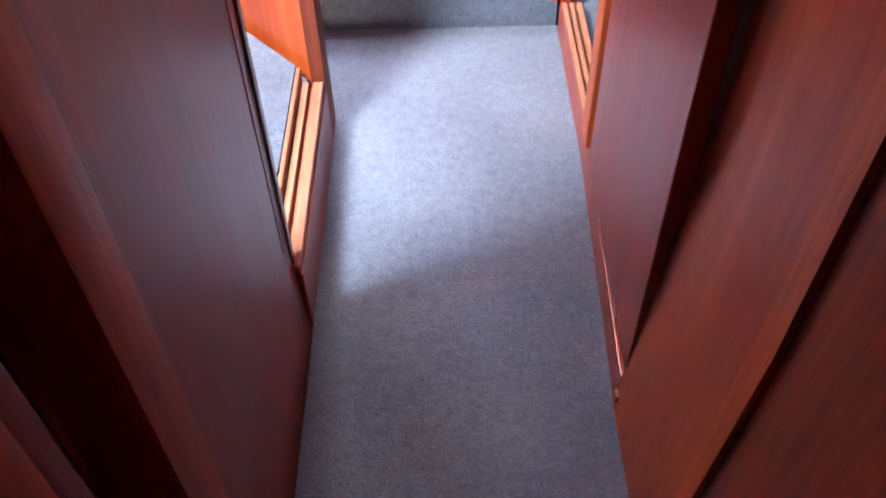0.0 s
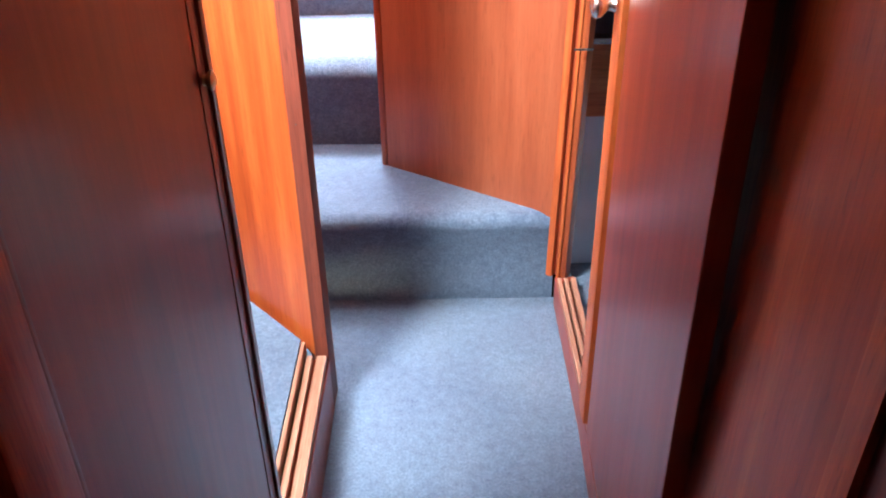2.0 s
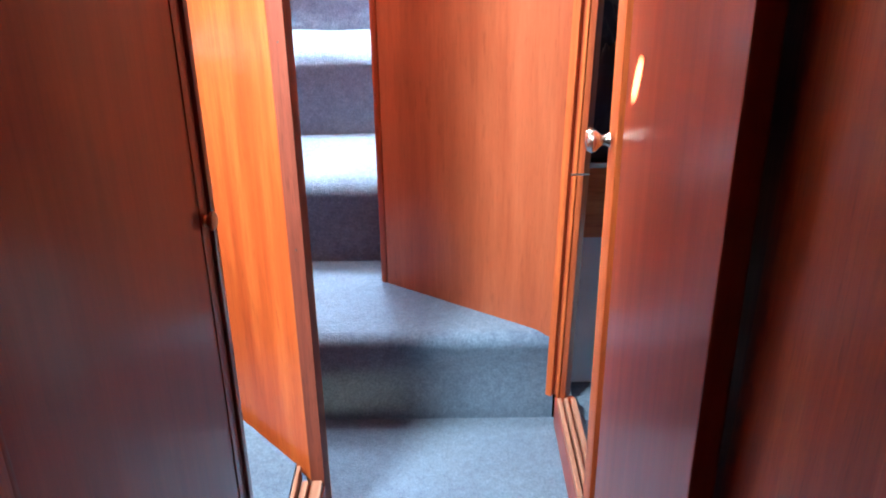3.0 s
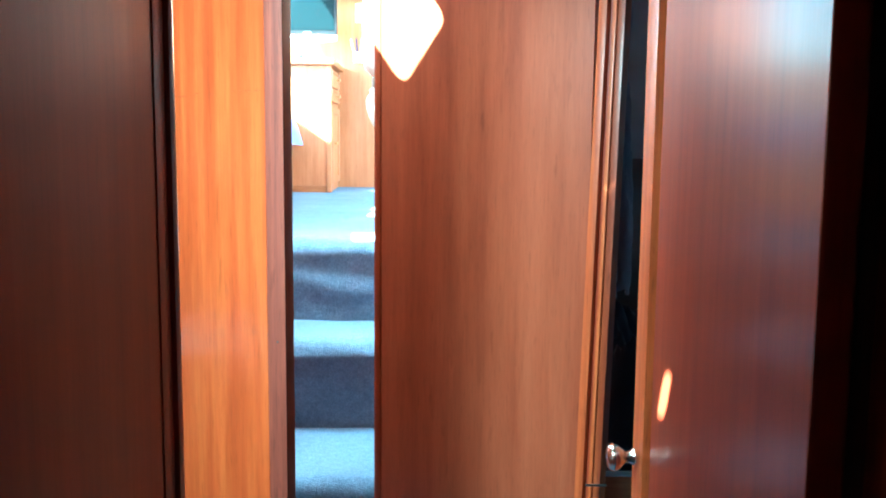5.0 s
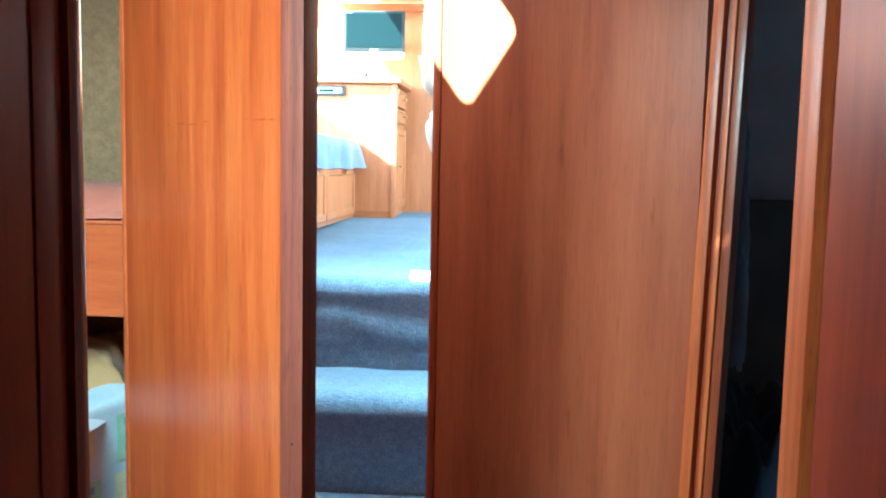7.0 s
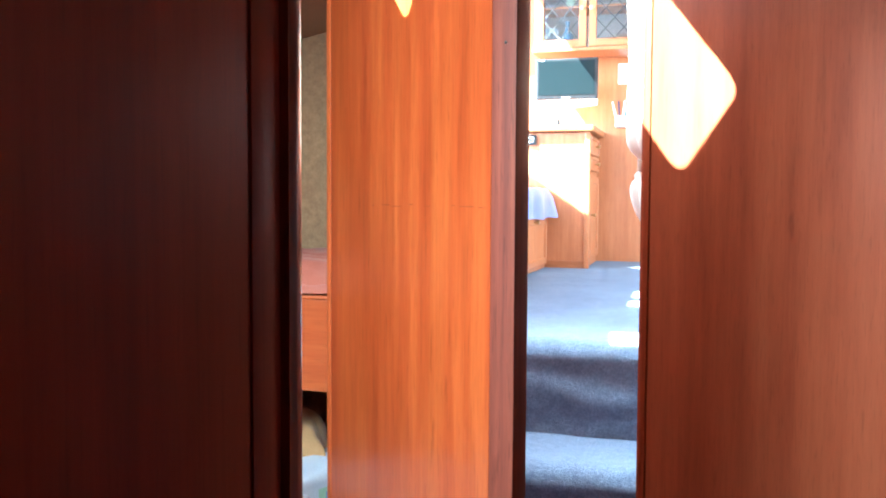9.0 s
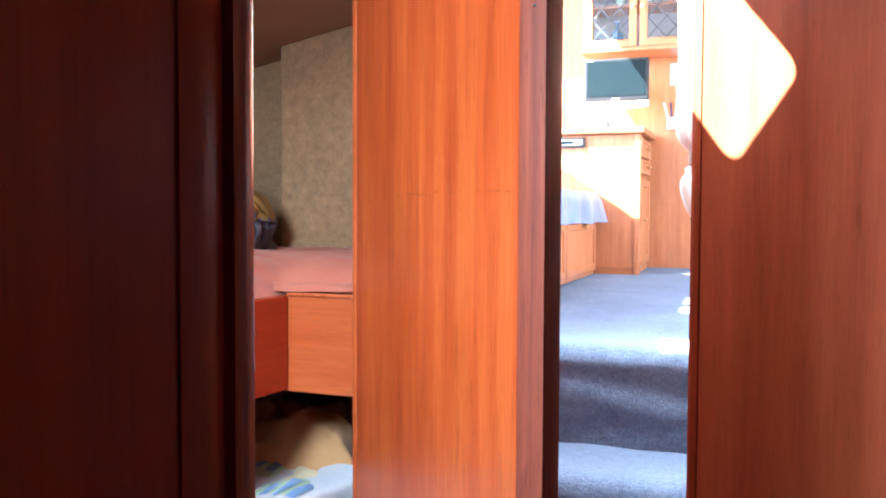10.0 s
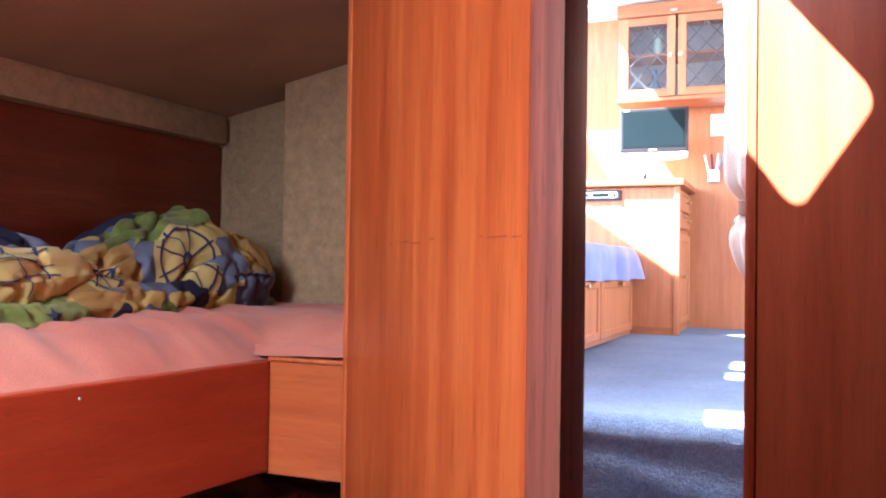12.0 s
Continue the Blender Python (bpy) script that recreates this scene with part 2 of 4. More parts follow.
glass, nt, b = material("clear_glass")
b.inputs["Transmission Weight"].default_value = 1.0
b.inputs["Roughness"].default_value = 0.02
b.inputs["IOR"].default_value = 1.45

# ---- mesh helpers ----


def part(name, bm, mat, parent=None, label=""):
    me = bpy.data.meshes.new(name)
    bmesh.ops.recalc_face_normals(bm, faces=bm.faces)
    bm.to_mesh(me)
    bm.free()
    me.materials.append(mat)
    ob = new(name, me)
    if parent is not None:
        ob.parent = parent
    if label:
        ob["label"] = label
    return ob


def thing(name, label, category, kind="", group=""):
    ob = new(name)
    return tagged(ob, label, category, group, kind)


def smooth(ob, angle=50):
    for p in ob.data.polygons:
        p.use_smooth = True
    ob.data.set_sharp_from_angle(angle=radians(angle))
    return ob


def prism(bm, plan, z0, z1, bevel=0.0):
    """An upright block on a plan polygon."""
    low = [bm.verts.new((x, y, z0)) for x, y in plan]
    top = [bm.verts.new((x, y, z1)) for x, y in plan]
    n = len(plan)
    fs = [bm.faces.new(low[::-1]), bm.faces.new(top)]
    for i in range(n):
        fs.append(bm.faces.new((low[i], low[(i + 1) % n], top[(i + 1) % n], top[i])))
    if bevel:
        es = {e for f in fs for e in f.edges}
        bmesh.ops.bevel(bm, geom=list(es), offset=bevel, segments=2, affect="EDGES", profile=0.6)
    return bm


def box(x0, x1, y0, y1, z0, z1, bevel=0.0, bm=None):
    return prism(bm or bmesh.new(), [(x0, y0), (x1, y0), (x1, y1), (x0, y1)], z0, z1, bevel)


def strip(a, b, t0, t1, z0, z1, bevel=0.0, s0=0.0, s1=0.0, bm=None):
    """A board along the plan line a-b, from t0 to t1 to its left side, run on by s0 and s1 at the ends."""
    a, b = Vector(a), Vector(b)
    d = (b - a).normalized()
    n = Vector((-d.y, d.x))
    a, b = a - d * s0, b + d * s1
    return prism(bm or bmesh.new(), [tuple(a + n * t0), tuple(b + n * t0), tuple(b + n * t1), tuple(a + n * t1)], z0, z1, bevel)


def lathe(profile, steps=20):
    """A turned solid about z from (radius, height) pairs."""
    bm = bmesh.new()
    rings = []
    for r, h in profile:
        rings.append([bm.verts.new((r * math.cos(i * math.tau / steps), r * math.sin(i * math.tau / steps), h)) for i in range(steps)])
    for p, q in zip(rings, rings[1:]):
        for i in range(steps):
            bm.faces.new((p[i], p[(i + 1) % steps], q[(i + 1) % steps], q[i]))
    bm.faces.new(rings[0][::-1])
    bm.faces.new(rings[-1])
    return bm


def sheet(nu, nv, fn):
    """A surface from fn(u, v) with u and v from 0 to 1."""
    bm = bmesh.new()
    g = [[bm.verts.new(fn(i / nu, j / nv)) for j in range(nv + 1)] for i in range(nu + 1)]
    for i in range(nu):
        for j in range(nv):
            bm.faces.new((g[i][j], g[i + 1][j], g[i + 1][j + 1], g[i][j + 1]))
    return bm


def rough(x, y, z, scale, amount):
    return amount * noise.fractal(Vector((x, y, z)) * scale, 1.0, 2.0, 3)


def slab_with_hole(outer, holes, z0, z1):
    """A flat roof or ceiling with openings through it."""
    bm = bmesh.new()
    edges = []
    for loop in [outer, *holes]:
        vs = [bm.verts.new((x, y, z0)) for x, y in loop]
        edges += [bm.edges.new((vs[i], vs[(i + 1) % len(vs)])) for i in range(len(vs))]
    bmesh.ops.triangle_fill(bm, use_beauty=True, use_dissolve=False, edges=edges)
    ret = bmesh.ops.extrude_face_region(bm, geom=list(bm.faces))
    bmesh.ops.translate(bm, verts=[g for g in ret["geom"] if isinstance(g, bmesh.types.BMVert)], vec=(0, 0, z1 - z0))
    return bm


def rounded(x0, x1, y0, y1, r, n=5):
    pts = []
    for cx, cy, a0 in ((x1 - r, y1 - r, 0), (x0 + r, y1 - r, 90), (x0 + r, y0 + r, 180), (x1 - r, y0 + r, 270)):
        for k in range(n + 1):
            a = radians(a0 + 90 * k / n)
            pts.append((cx + r * math.cos(a), cy + r * math.sin(a)))
    return pts


# ---- plan ----
SALOON_Z = 1.175
POST = (-0.262, 1.678)      # near corner of the post by the stairs
SEAM = (-0.295, 1.694)      # where the oblique panel leaves the post
PANEL_END = (-0.697, 2.12)
RP_FAR = (-0.175, 2.424)    # ends of the oblique panel on the other side
RP_NEAR = (0.293, 2.102)

# corridor floor and walls
CABIN_Z = 0.19
tagged(part("floor_corridor", slab_with_hole([(-0.262, -0.9), (0.33, -0.9), (0.33, 2.12), (-0.68, 2.12), (-0.262, 1.70)], [], -0.06, 0.0), CARPET), "blue-grey cut pile carpet in the narrow corridor", "carpet", kind="structure")
tagged(part("floor_port_cabin", slab_with_hole([(-1.5, 0.1), (-0.325, 0.1), (-0.325, 1.7), (-0.72, 2.13), (-0.72, 2.7), (-1.5, 2.7)], [], 0.1, CABIN_Z), CARPET), "blue-grey carpet inside the port cabin", "carpet", kind="structure")
tagged(part("floor_starboard_cabin", box(0.352, 1.3, 1.0, 2.5, -0.06, 0.06), CARPET), "blue-grey carpet inside the starboard cabin", "carpet", kind="structure")

wall = thing("wall_port", "varnished red mahogany corridor wall, port side", "wall", "structure")
part("base_board", box(-0.324, -0.262, 1.14, 1.684, -0.05, 0.145, 0.003), RED_DOOR, wall)
bm = box(-0.324, -0.266, 0.608, 1.14, -0.05, 0.25)
for v in bm.verts:
    if v.co.z > 0.2:
        v.co.x = -0.2815 if v.co.x > -0.3 else -0.29
    elif v.co.x < -0.3:
        v.co.x = -0.29
part("base_board", bm, RED_DOOR, wall)
part("near_panel", box(-0.33, -0.275, -0.9, 0.36, 0, 2.1), SOLID, wall)
smooth(part("near_board", box(-0.34, -0.258, 0.36, 0.399, 0, 2.1, 0.006), TRIM, wall))
part("recess_back", box(-0.66, -0.6, 0.12, 0.66, 0, 2.1), HULL_WOOD, wall)
part("recess_side", box(-0.6, -0.36, 0.12, 0.16, 0, 2.1), HULL_WOOD, wall)
# Added to stop cabin light leaking into the recess.
part("recess_end", box(-0.6, -0.421, 0.602, 0.66, 0, 2.1), HULL_WOOD, wall)
part("recess_bottom", box(-0.6, -0.33, 0.16, 0.60, 0.19, 0.24), HULL_WOOD, wall)
smooth(part("door_jamb", box(-0.34, -0.262, 0.527, 0.598, 0, 2.1, 0.005), TRIM, wall, "orange-brown varnished jamb board"))
smooth(part("door_stop", box(-0.33, -0.266, 0.5985, 0.609, 0, 2.1, 0.002), SOLID, wall))
smooth(part("near_strip", box(-0.34, -0.266, 0.4, 0.432, 0, 2.1, 0.004), SOLID, wall))
part("cabin_side", box(-0.42, -0.336, 0.61, 1.10, 0, 1.88), SOLID, wall)
part("door_header", box(-0.336, -0.262, 0.61, 1.684, 2.06, 2.1), SOLID, wall)
# Unseen boards block cabin light; the gap between them passes the sun sliver.
part("light_block_board", box(-0.336, -0.27, 0.61, 0.945, 1.895, 2.059), SOLID, wall)
part("light_block_board", box(-0.336, -0.27, 1.09, 1.684, 1.895, 2.059), SOLID, wall)

sill = thing("door_sill_port", "worn timber door sill with two sliding grooves", "sill", "structure")
part("outer_strip", box(-0.289, -0.266, 1.141, 1.676, 0.146, 0.164, 0.003), SILL, sill)
part("inner_strip", box(-0.311, -0.297, 1.141, 1.676, 0.146, 0.164, 0.003), SILL, sill)
part("back_strip", box(-0.324, -0.315, 1.141, 1.70, 0.146, 0.185, 0.002), SILL, sill)

# port sliding door
door = thing("sliding_door", "glossy dark red mahogany sliding door, slid open", "door")
part("slab", box(-0.305, -0.281, 0.61, 1.15, 0.165, 1.89, 0.003), RED_DOOR, door)
smooth(part("stile", box(-0.3045, -0.2795, 1.112, 1.143, 0.165, 1.89, 0.0012), RED_DOOR, door))
smooth(part("edge_bead", box(-0.31, -0.274, 1.144, 1.163, 0.165, 1.89, 0.007), BEAD, door))
k = smooth(part("knob", lathe([(0.008, 0.0), (0.006, 0.004), (0.012, 0.009), (0.012, 0.012), (0.007, 0.015)]), BRASS, door, "small turned brass knob"))
k.matrix_basis = pose(-0.281, 1.13, 1.02, 0, 90, 0)

# post and oblique panel between the cabin door and the stairs
wall = thing("wall_oblique_port", "orange varnished mahogany veneer bulkhead panel", "wall", "structure")
smooth(part("post", prism(bmesh.new(), [POST, (-0.26, 1.748), (-0.29, 1.765), (-0.315, 1.75), SEAM], 0, 2.3, 0.003), POSTWOOD, wall, "dull red mahogany corner post"))
part("panel", strip(SEAM, PANEL_END, -0.024, 0.0, 0.15, 2.12), MAHOGANY, wall)
part("top_panel", strip(SEAM, PANEL_END, -0.024, 0.0, 2.12, 2.2), WHITE, wall)
smooth(part("free_edge", strip(SEAM, PANEL_END, -0.028, 0.003, 0.15, 2.12, 0.008, s0=-0.57, s1=0.006), TRIM, wall, "rounded solid lipping of the panel"))
L = (Vector(PANEL_END) - Vector(SEAM)).length
for s0, s1, dz in ((0.012, 0.03, -0.001), (0.04, 0.078, 0.0), (0.092, 0.1, 0.001), (0.163, 0.183, 0.0), (0.22, 0.232, 0.002), (0.262, 0.3, -0.001), (0.304, 0.337, 0.001), (0.366, 0.376, 0.0)):
    part("veneer_crack", strip(SEAM, PANEL_END, 0.0, 0.0006, 1.531 + dz, 1.5323 + dz, s0=-s0, s1=s1 - L), SOLID, wall, "fine hairline crack across the veneer")

for z in (0.72, 1.12, 1.72):
    nail = part("nail", lathe([(0.0018, 0.0), (0.002, 0.0005), (0.0008, 0.001)], 8), BLACK, wall, "small dark nail head")
    nail.matrix_basis = pose(-0.28 + 0.004 * math.sin(z * 30), 1.6862 - 0.002 * math.sin(z * 30), z, 90, 0, -25)

# starboard oblique panel on the stairs
wall = thing("wall_oblique_starboard", "brown-red mahogany veneer bulkhead panel", "wall", "structure")
part("panel", strip(RP_NEAR, RP_FAR, -0.03, 0.0, 0.262, 2.3, s0=0.0115, s1=-0.022), BROWN_VENEER, wall)
smooth(part("lipping", strip(RP_NEAR, RP_FAR, -0.034, 0.004, 0.25, 2.3, 0.008, s0=-0.546), SOLID, wall, "rounded dark lipping"))


def jamb_piece(s_near, s_far, t0, t1, bevel=0.0):
    """An upright of the door jamb, leaning outwards with the side of the boat."""
    length = (Vector(RP_FAR) - Vector(RP_NEAR)).length
    along = (Vector(RP_FAR) - Vector(RP_NEAR)).normalized()
    bm = strip(RP_NEAR, RP_FAR, t0, t1, 0.087, 2.3, bevel, s0=s_near, s1=-length - s_far)
    for v in bm.verts:
        shift = 0.017 - 0.0239 * (v.co.z - 0.5)
        v.co.x += along.x * shift
        v.co.y += along.y * shift
    return bm


smooth(part("jamb_strip", jamb_piece(0.031, 0.0115, -0.03, 0.012, 0.004), TRIM, wall))
part("jamb_groove", jamb_piece(0.0405, 0.0315, -0.03, -0.004), RED_DOOR, wall)
smooth(part("jamb_bead", jamb_piece(0.05, 0.041, -0.03, 0.008, 0.003), TRIM, wall))
smooth(part("jamb_post", jamb_piece(0.066, 0.0505, -0.03, 0.002, 0.0015), SOLID, wall))

# starboard side
wall = thing("wall_starboard", "varnished red mahogany corridor wall, starboard side", "wall", "structure")
part("base_board", prism(bmesh.new(), [(0.279, 0.95), (0.3, 1.612), (0.3, 2.098), (0.352, 2.098), (0.352, 0.95)], -0.05, 0.085, 0.003), RED_DOOR, wall)


def leaning(y0, y1, proud, bevel=0.0):
    """A board of the wall that flares outwards from the carpet to hip height."""
    bm = bmesh.new()
    ring = [(0.275 - proud, -0.05), (0.277 - proud, 0.02), (0.318 - proud, 0.6), (0.33 - proud, 1.1), (0.332 - proud, 2.1), (0.37, 2.1), (0.37, -0.05)]
    ends = [[bm.verts.new((x, y, z)) for x, z in ring] for y in (y0, y1)]
    n = len(ring)
    fs = [bm.faces.new(ends[0]), bm.faces.new(ends[1][::-1])]
    for k in range(n):
        fs.append(bm.faces.new((ends[0][k], ends[1][k], ends[1][(k + 1) % n], ends[0][(k + 1) % n])))
    if bevel:
        bmesh.ops.bevel(bm, geom=list({e for f in fs[:2] for e in f.edges}), offset=bevel, segments=2, affect="EDGES", profile=0.6)
    return bm


part("near_panel", leaning(0.661, 0.949, 0.0), MAHOGANY, wall)
part("door_pocket", box(0.34, 0.37, 0.951, 1.12, 0, 2.1), SOLID, wall)
smooth(part("near_jamb", leaning(0.622, 0.66, 0.012, 0.004), TRIM, wall))
smooth(part("near_board", leaning(0.3, 0.621, 0.004), SOLID, wall))
part("end_board", box(0.33, 0.37, -0.9, 0.3, 0, 2.1), SOLID, wall)
part("door_header", box(0.298, 0.37, 0.92, 2.045, 2.06, 2.3), SOLID, wall)
sill = thing("door_sill_starboard", "worn timber door sill with sliding grooves", "sill", "structure")
for x0, x1 in ((0.30, 0.312), (0.319, 0.329), (0.336, 0.35)):
    part("strip", box(x0, x1, 1.612 if x0 < 0.31 else 1.09, 2.06, 0.086, 0.106, 0.003), SILL, sill)
part("strip", prism(bmesh.new(), [(0.2845, 1.06), (0.3, 1.61), (0.312, 1.61), (0.298, 1.06)], 0.086, 0.106, 0.002), SILL, sill)
part("foot_block", box(0.272, 0.29, 0.932, 0.949, 0.031, 0.05, 0.002), SILL, sill)

door = thing("sliding_door", "glossy red mahogany sliding door with a round brass knob, open", "door")
DA, DB = (0.283, 0.945), (0.292, 1.555)
part("slab", strip(DA, DB, -0.03, 0.0, 0.107, 2.055, 0.003, s1=-0.083), RED_DOOR, door)
part("groove", strip(DA, DB, -0.028, -0.007, 0.107, 2.055, s0=-0.5275, s1=-0.0605), RED_DOOR, door)
smooth(part("edge_bead", strip(DA, DB, -0.05, 0.005, 0.107, 2.055, 0.008, s0=-0.555, s1=0.012), TRIM, door, "broad orange-brown rounded edge bead"))
k = smooth(part("knob", lathe([(0.013, 0.0), (0.009, 0.005), (0.008, 0.012), (0.019, 0.024), (0.021, 0.031), (0.017, 0.037), (0.006, 0.04)], 24), CHROME, door, "round tarnished brass knob"))
k.matrix_basis = pose(0.281, 1.53, 0.985, 0, -90, 3)

# far end behind and ceilings
tagged(part("wall_aft", box(-0.6, 0.5, -1.0, -0.9, -0.05, 2.2), SOLID), "mahogany bulkhead closing the corridor", "wall", kind="structure")
# Never in view; its brown-grey is chosen to cut bounce in the corridor.
tagged(part("ceiling_corridor", slab_with_hole([(-0.336, -1.0), (0.4, -1.0), (0.4, 1.7), (-0.3, 1.7), (-0.336, 1.684)], [], 2.1, 2.14), DECKHEAD), "unseen corridor deckhead, brown-grey to lower the bounced light", "ceiling", kind="structure")
# Unseen deckhead: one opening shapes the sun diamond, the other is added for the steps.
HATCH = rounded(-0.602, -0.393, 2.036, 2.7, 0.03)
tagged(part("ceiling_stairs", slab_with_hole([(-0.8, 1.70), (0.4, 1.70), (0.4, 3.3), (-0.8, 3.3)], [HATCH, rounded(-0.38, -0.05, 2.8, 3.25, 0.03)], 2.3, 2.306), WHITE), "unseen white deckhead over the stairs with two openings cut for light", "ceiling", kind="structure")
tagged(part("wall_stairs_starboard", box(-0.04, 0.0, 2.42, 3.3, 0.2, 2.3), MAHOGANY), "mahogany side of the stairwell", "wall", kind="structure")
ws = thing("wall_stairs_port", "mahogany side of the stairwell", "wall", "structure")
part("tall_part", box(-0.698, -0.668, 2.14, 2.82, 0, 2.1), MAHOGANY, ws)
part("low_part", box(-0.698, -0.668, 2.82, 3.3, 0, 1.11), MAHOGANY, ws)
tagged(part("wall_cabin_coaming", box(-0.352, -0.3365, 0.05, 1.68, 2.085, 2.16), WHITE), "white coaming between cabin and corridor deckheads", "wall", kind="structure")
tagged(part("wall_coaming", box(-0.34, 0.4, 1.70, 1.72, 2.141, 2.3), WHITE), "white coaming above the corridor", "wall", kind="structure")

# ---- stairs ----
STEPS = [(2.106, 0.0, 0.271), (2.539, 0.271, 0.542), (2.968, 0.542, 0.835), (3.264, 0.838, 1.128)]
stairs = thing("staircase", "steep companionway stairs covered in blue carpet", "stairs")
for i, (y, z0, z1) in enumerate(STEPS):
    yb = STEPS[i + 1][0] if i < 3 else y + 0.2
    r = (0.035, 0.05, 0.055, 0.05)[i]
    prof = [(y + 0.03, z0 - 0.02)]
    prof += [(y + 0.03 - 0.032 * (k / 8) ** 3, z0 + (z1 - z0 - r) * k / 8) for k in range(9)]
    prof += [(y + r - 0.002 - r * math.cos(a), z1 - r + r * math.sin(a)) for a in [radians(15 * q) for q in range(1, 7)]]
    prof += [(y + r + (yb + 0.02 - y - r) * k / 6, z1) for k in range(1, 7)]
    x0, x1 = (-0.66, 0.3) if i == 0 else (-0.668, -0.04)

    def step_surface(u, v, prof=prof, x0=x0, x1=x1, i=i, z0=z0, z1=z1):
        q = v * (len(prof) - 1)
        j = min(int(q), len(prof) - 2)
        f = q - j
        y, z = (prof[j][n] * (1 - f) + prof[j + 1][n] * f for n in (0, 1))
        x = x0 + (x1 - x0) * u
        w = 0.007 if i else 0.002
        if i == 3:
            w = 0.008
        sag = 0.0
        if i == 3 and z < z1 - 0.02:
            k = (z1 - z) / (z1 - z0)
            fold = 0.28 + 0.5 * (x + 0.6)
            sag = 0.008 * math.exp(-((k - fold) / 0.1) ** 2) - 0.005 * math.exp(-((k - fold - 0.2) / 0.12) ** 2) - 0.012 * math.sin(math.pi * min(1, k)) ** 2
        return (x, y + sag + rough(x, z, i, 9, w), z + rough(x, y, i + 5, 7, w * 0.35))

    smooth(part("step", sheet(36, len(prof) * 2 - 2, step_surface), CARPET, stairs), 180)
bm = slab_with_hole([(-2.4, 2.84), (-0.8, 2.84), (-0.8, 3.34), (1.6, 3.34), (1.6, 6.0), (-2.4, 6.0)], [], -0.05, -0.001)
for v in bm.verts:
    v.co.z += 1.128 + (v.co.y - 3.34) * 0.0225
tagged(part("floor_saloon", bm, CARPET), "blue carpet on the raised saloon floor", "carpet", kind="structure")

# ---- port cabin ----
BERTH = 1.36
tagged(part("wall_hull", box(-1.46, -1.4, 0.1, 2.75, 0, 1.788), HULL_WOOD), "dark red mahogany panelling behind the berth", "wall", kind="structure")
tagged(part("hull_beam", box(-1.46, -1.375, 0.1, 2.75, 1.789, 1.862, 0.016), LINER), "beige carpeted beam along the hull", "beam", kind="structure")
tagged(part("wall_cabin_forward", box(-1.46, -0.70, 2.76, 2.82, 0, 2.1), LINER), "beige carpet-lined cabin bulkhead", "wall", kind="structure")
tagged(part("wall_lined_locker", box(-1.16, -0.702, 2.656, 2.758, 0.2, 2.04, 0.006), LINER), "beige carpet-lined boxed column at the berth head", "wall", kind="structure")
tagged(part("wall_cabin_aft", box(-1.46, -0.34, 0.04, 0.1, 0, 2.3), SOLID), "mahogany cabin bulkhead", "wall", kind="structure")


# Holes are added out of view: one above the lamp, two for sun.
bm = slab_with_hole([(-1.45, 0.05), (-0.34, 0.05), (-0.34, 1.69), (-0.735, 2.12), (-0.68, 2.8), (-1.45, 2.8)], [rounded(-0.638, -0.448, 1.751, 1.865, 0.02, 3), rounded(-0.92, -0.56, 0.57, 1.15, 0.04), rounded(-0.409, -0.35, 0.925, 0.975, 0.018, 4)], 0.0, 0.03)
for v in bm.verts:
    v.co.z += 1.848 + 0.22 * (v.co.x + 1.45) / 1.1
tagged(part("ceiling_cabin", bm, DECKHEAD), "brown-grey fabric-lined sloping cabin deckhead with unseen holes cut for light", "ceiling", kind="structure")

# Unseen pane added above the fill lamp; it keeps the sun out of the hole.
hatch = thing("hatch_sun_blocker", "unseen opaque white pane added over the cabin deckhead hole to block the sun", "hatch", "structure")
bm = box(-0.95, -0.53, 0.54, 1.18, 2.025, 2.04)
for v in bm.verts:
    v.co.z += 0.2 * (v.co.x + 0.74)
part("opaque_pane", bm, PAPER, hatch)

bunk = thing("bunk_berth", "upper berth with reddish mahogany fronts", "bunk bed")
part("front_plank", prism(bmesh.new(), [(-0.99, 0.9), (-0.97, 0.9), (-0.832, 2.133), (-0.855, 2.133)], 1.194, BERTH, 0.003), PLANK, bunk)
part("end_plank", box(-0.85, -0.68, 2.135, 2.157, 1.19, BERTH, 0.003), MAHOGANY_X, bunk)
part("end_lipping", box(-0.834, -0.68, 2.13, 2.16, BERTH, BERTH + 0.006, 0.002), TRIM, bunk)
part("base", prism(bmesh.new(), [(-1.39, 0.9), (-0.995, 0.9), (-0.86, 2.13), (-0.86, 2.16), (-0.737, 2.16), (-0.737, 2.65), (-1.39, 2.65)], 1.2, 1.23), SOLID, bunk)


def mattress_top(u, v):
    y = 0.9 + 1.75 * v
    front = -0.99 + (y - 0.9) * 0.1115
    x = -1.39 + 0.652 * u
    if y < 2.15:
        x = min(x, front)
    inward = max(front - x, y - 2.16 if y > 2.16 else 0.0)
    rim = min(1.0, inward / 0.16)
    z = BERTH - 0.004 + 0.06 * (1 - (1 - rim) ** 2)
    long_fold = noise.noise(Vector((x * 2.2 + 5, y * 13.0 + x * 4, 4.0)))
    small = noise.noise(Vector((x * 9.0, y * 26.0, 7.0)))
    return (x, y, z + (0.019 * long_fold + 0.007 * small + 0.012 * max(0.0, 0.25 - abs(long_fold)) * 2) * min(1, rim + 0.12))


mt = part("fitted_sheet", sheet(90, 210, mattress_top), CORAL)
smooth(mt, 180)
tagged(mt, "creased coral pink sheet spread over the upper berth", "sheet")


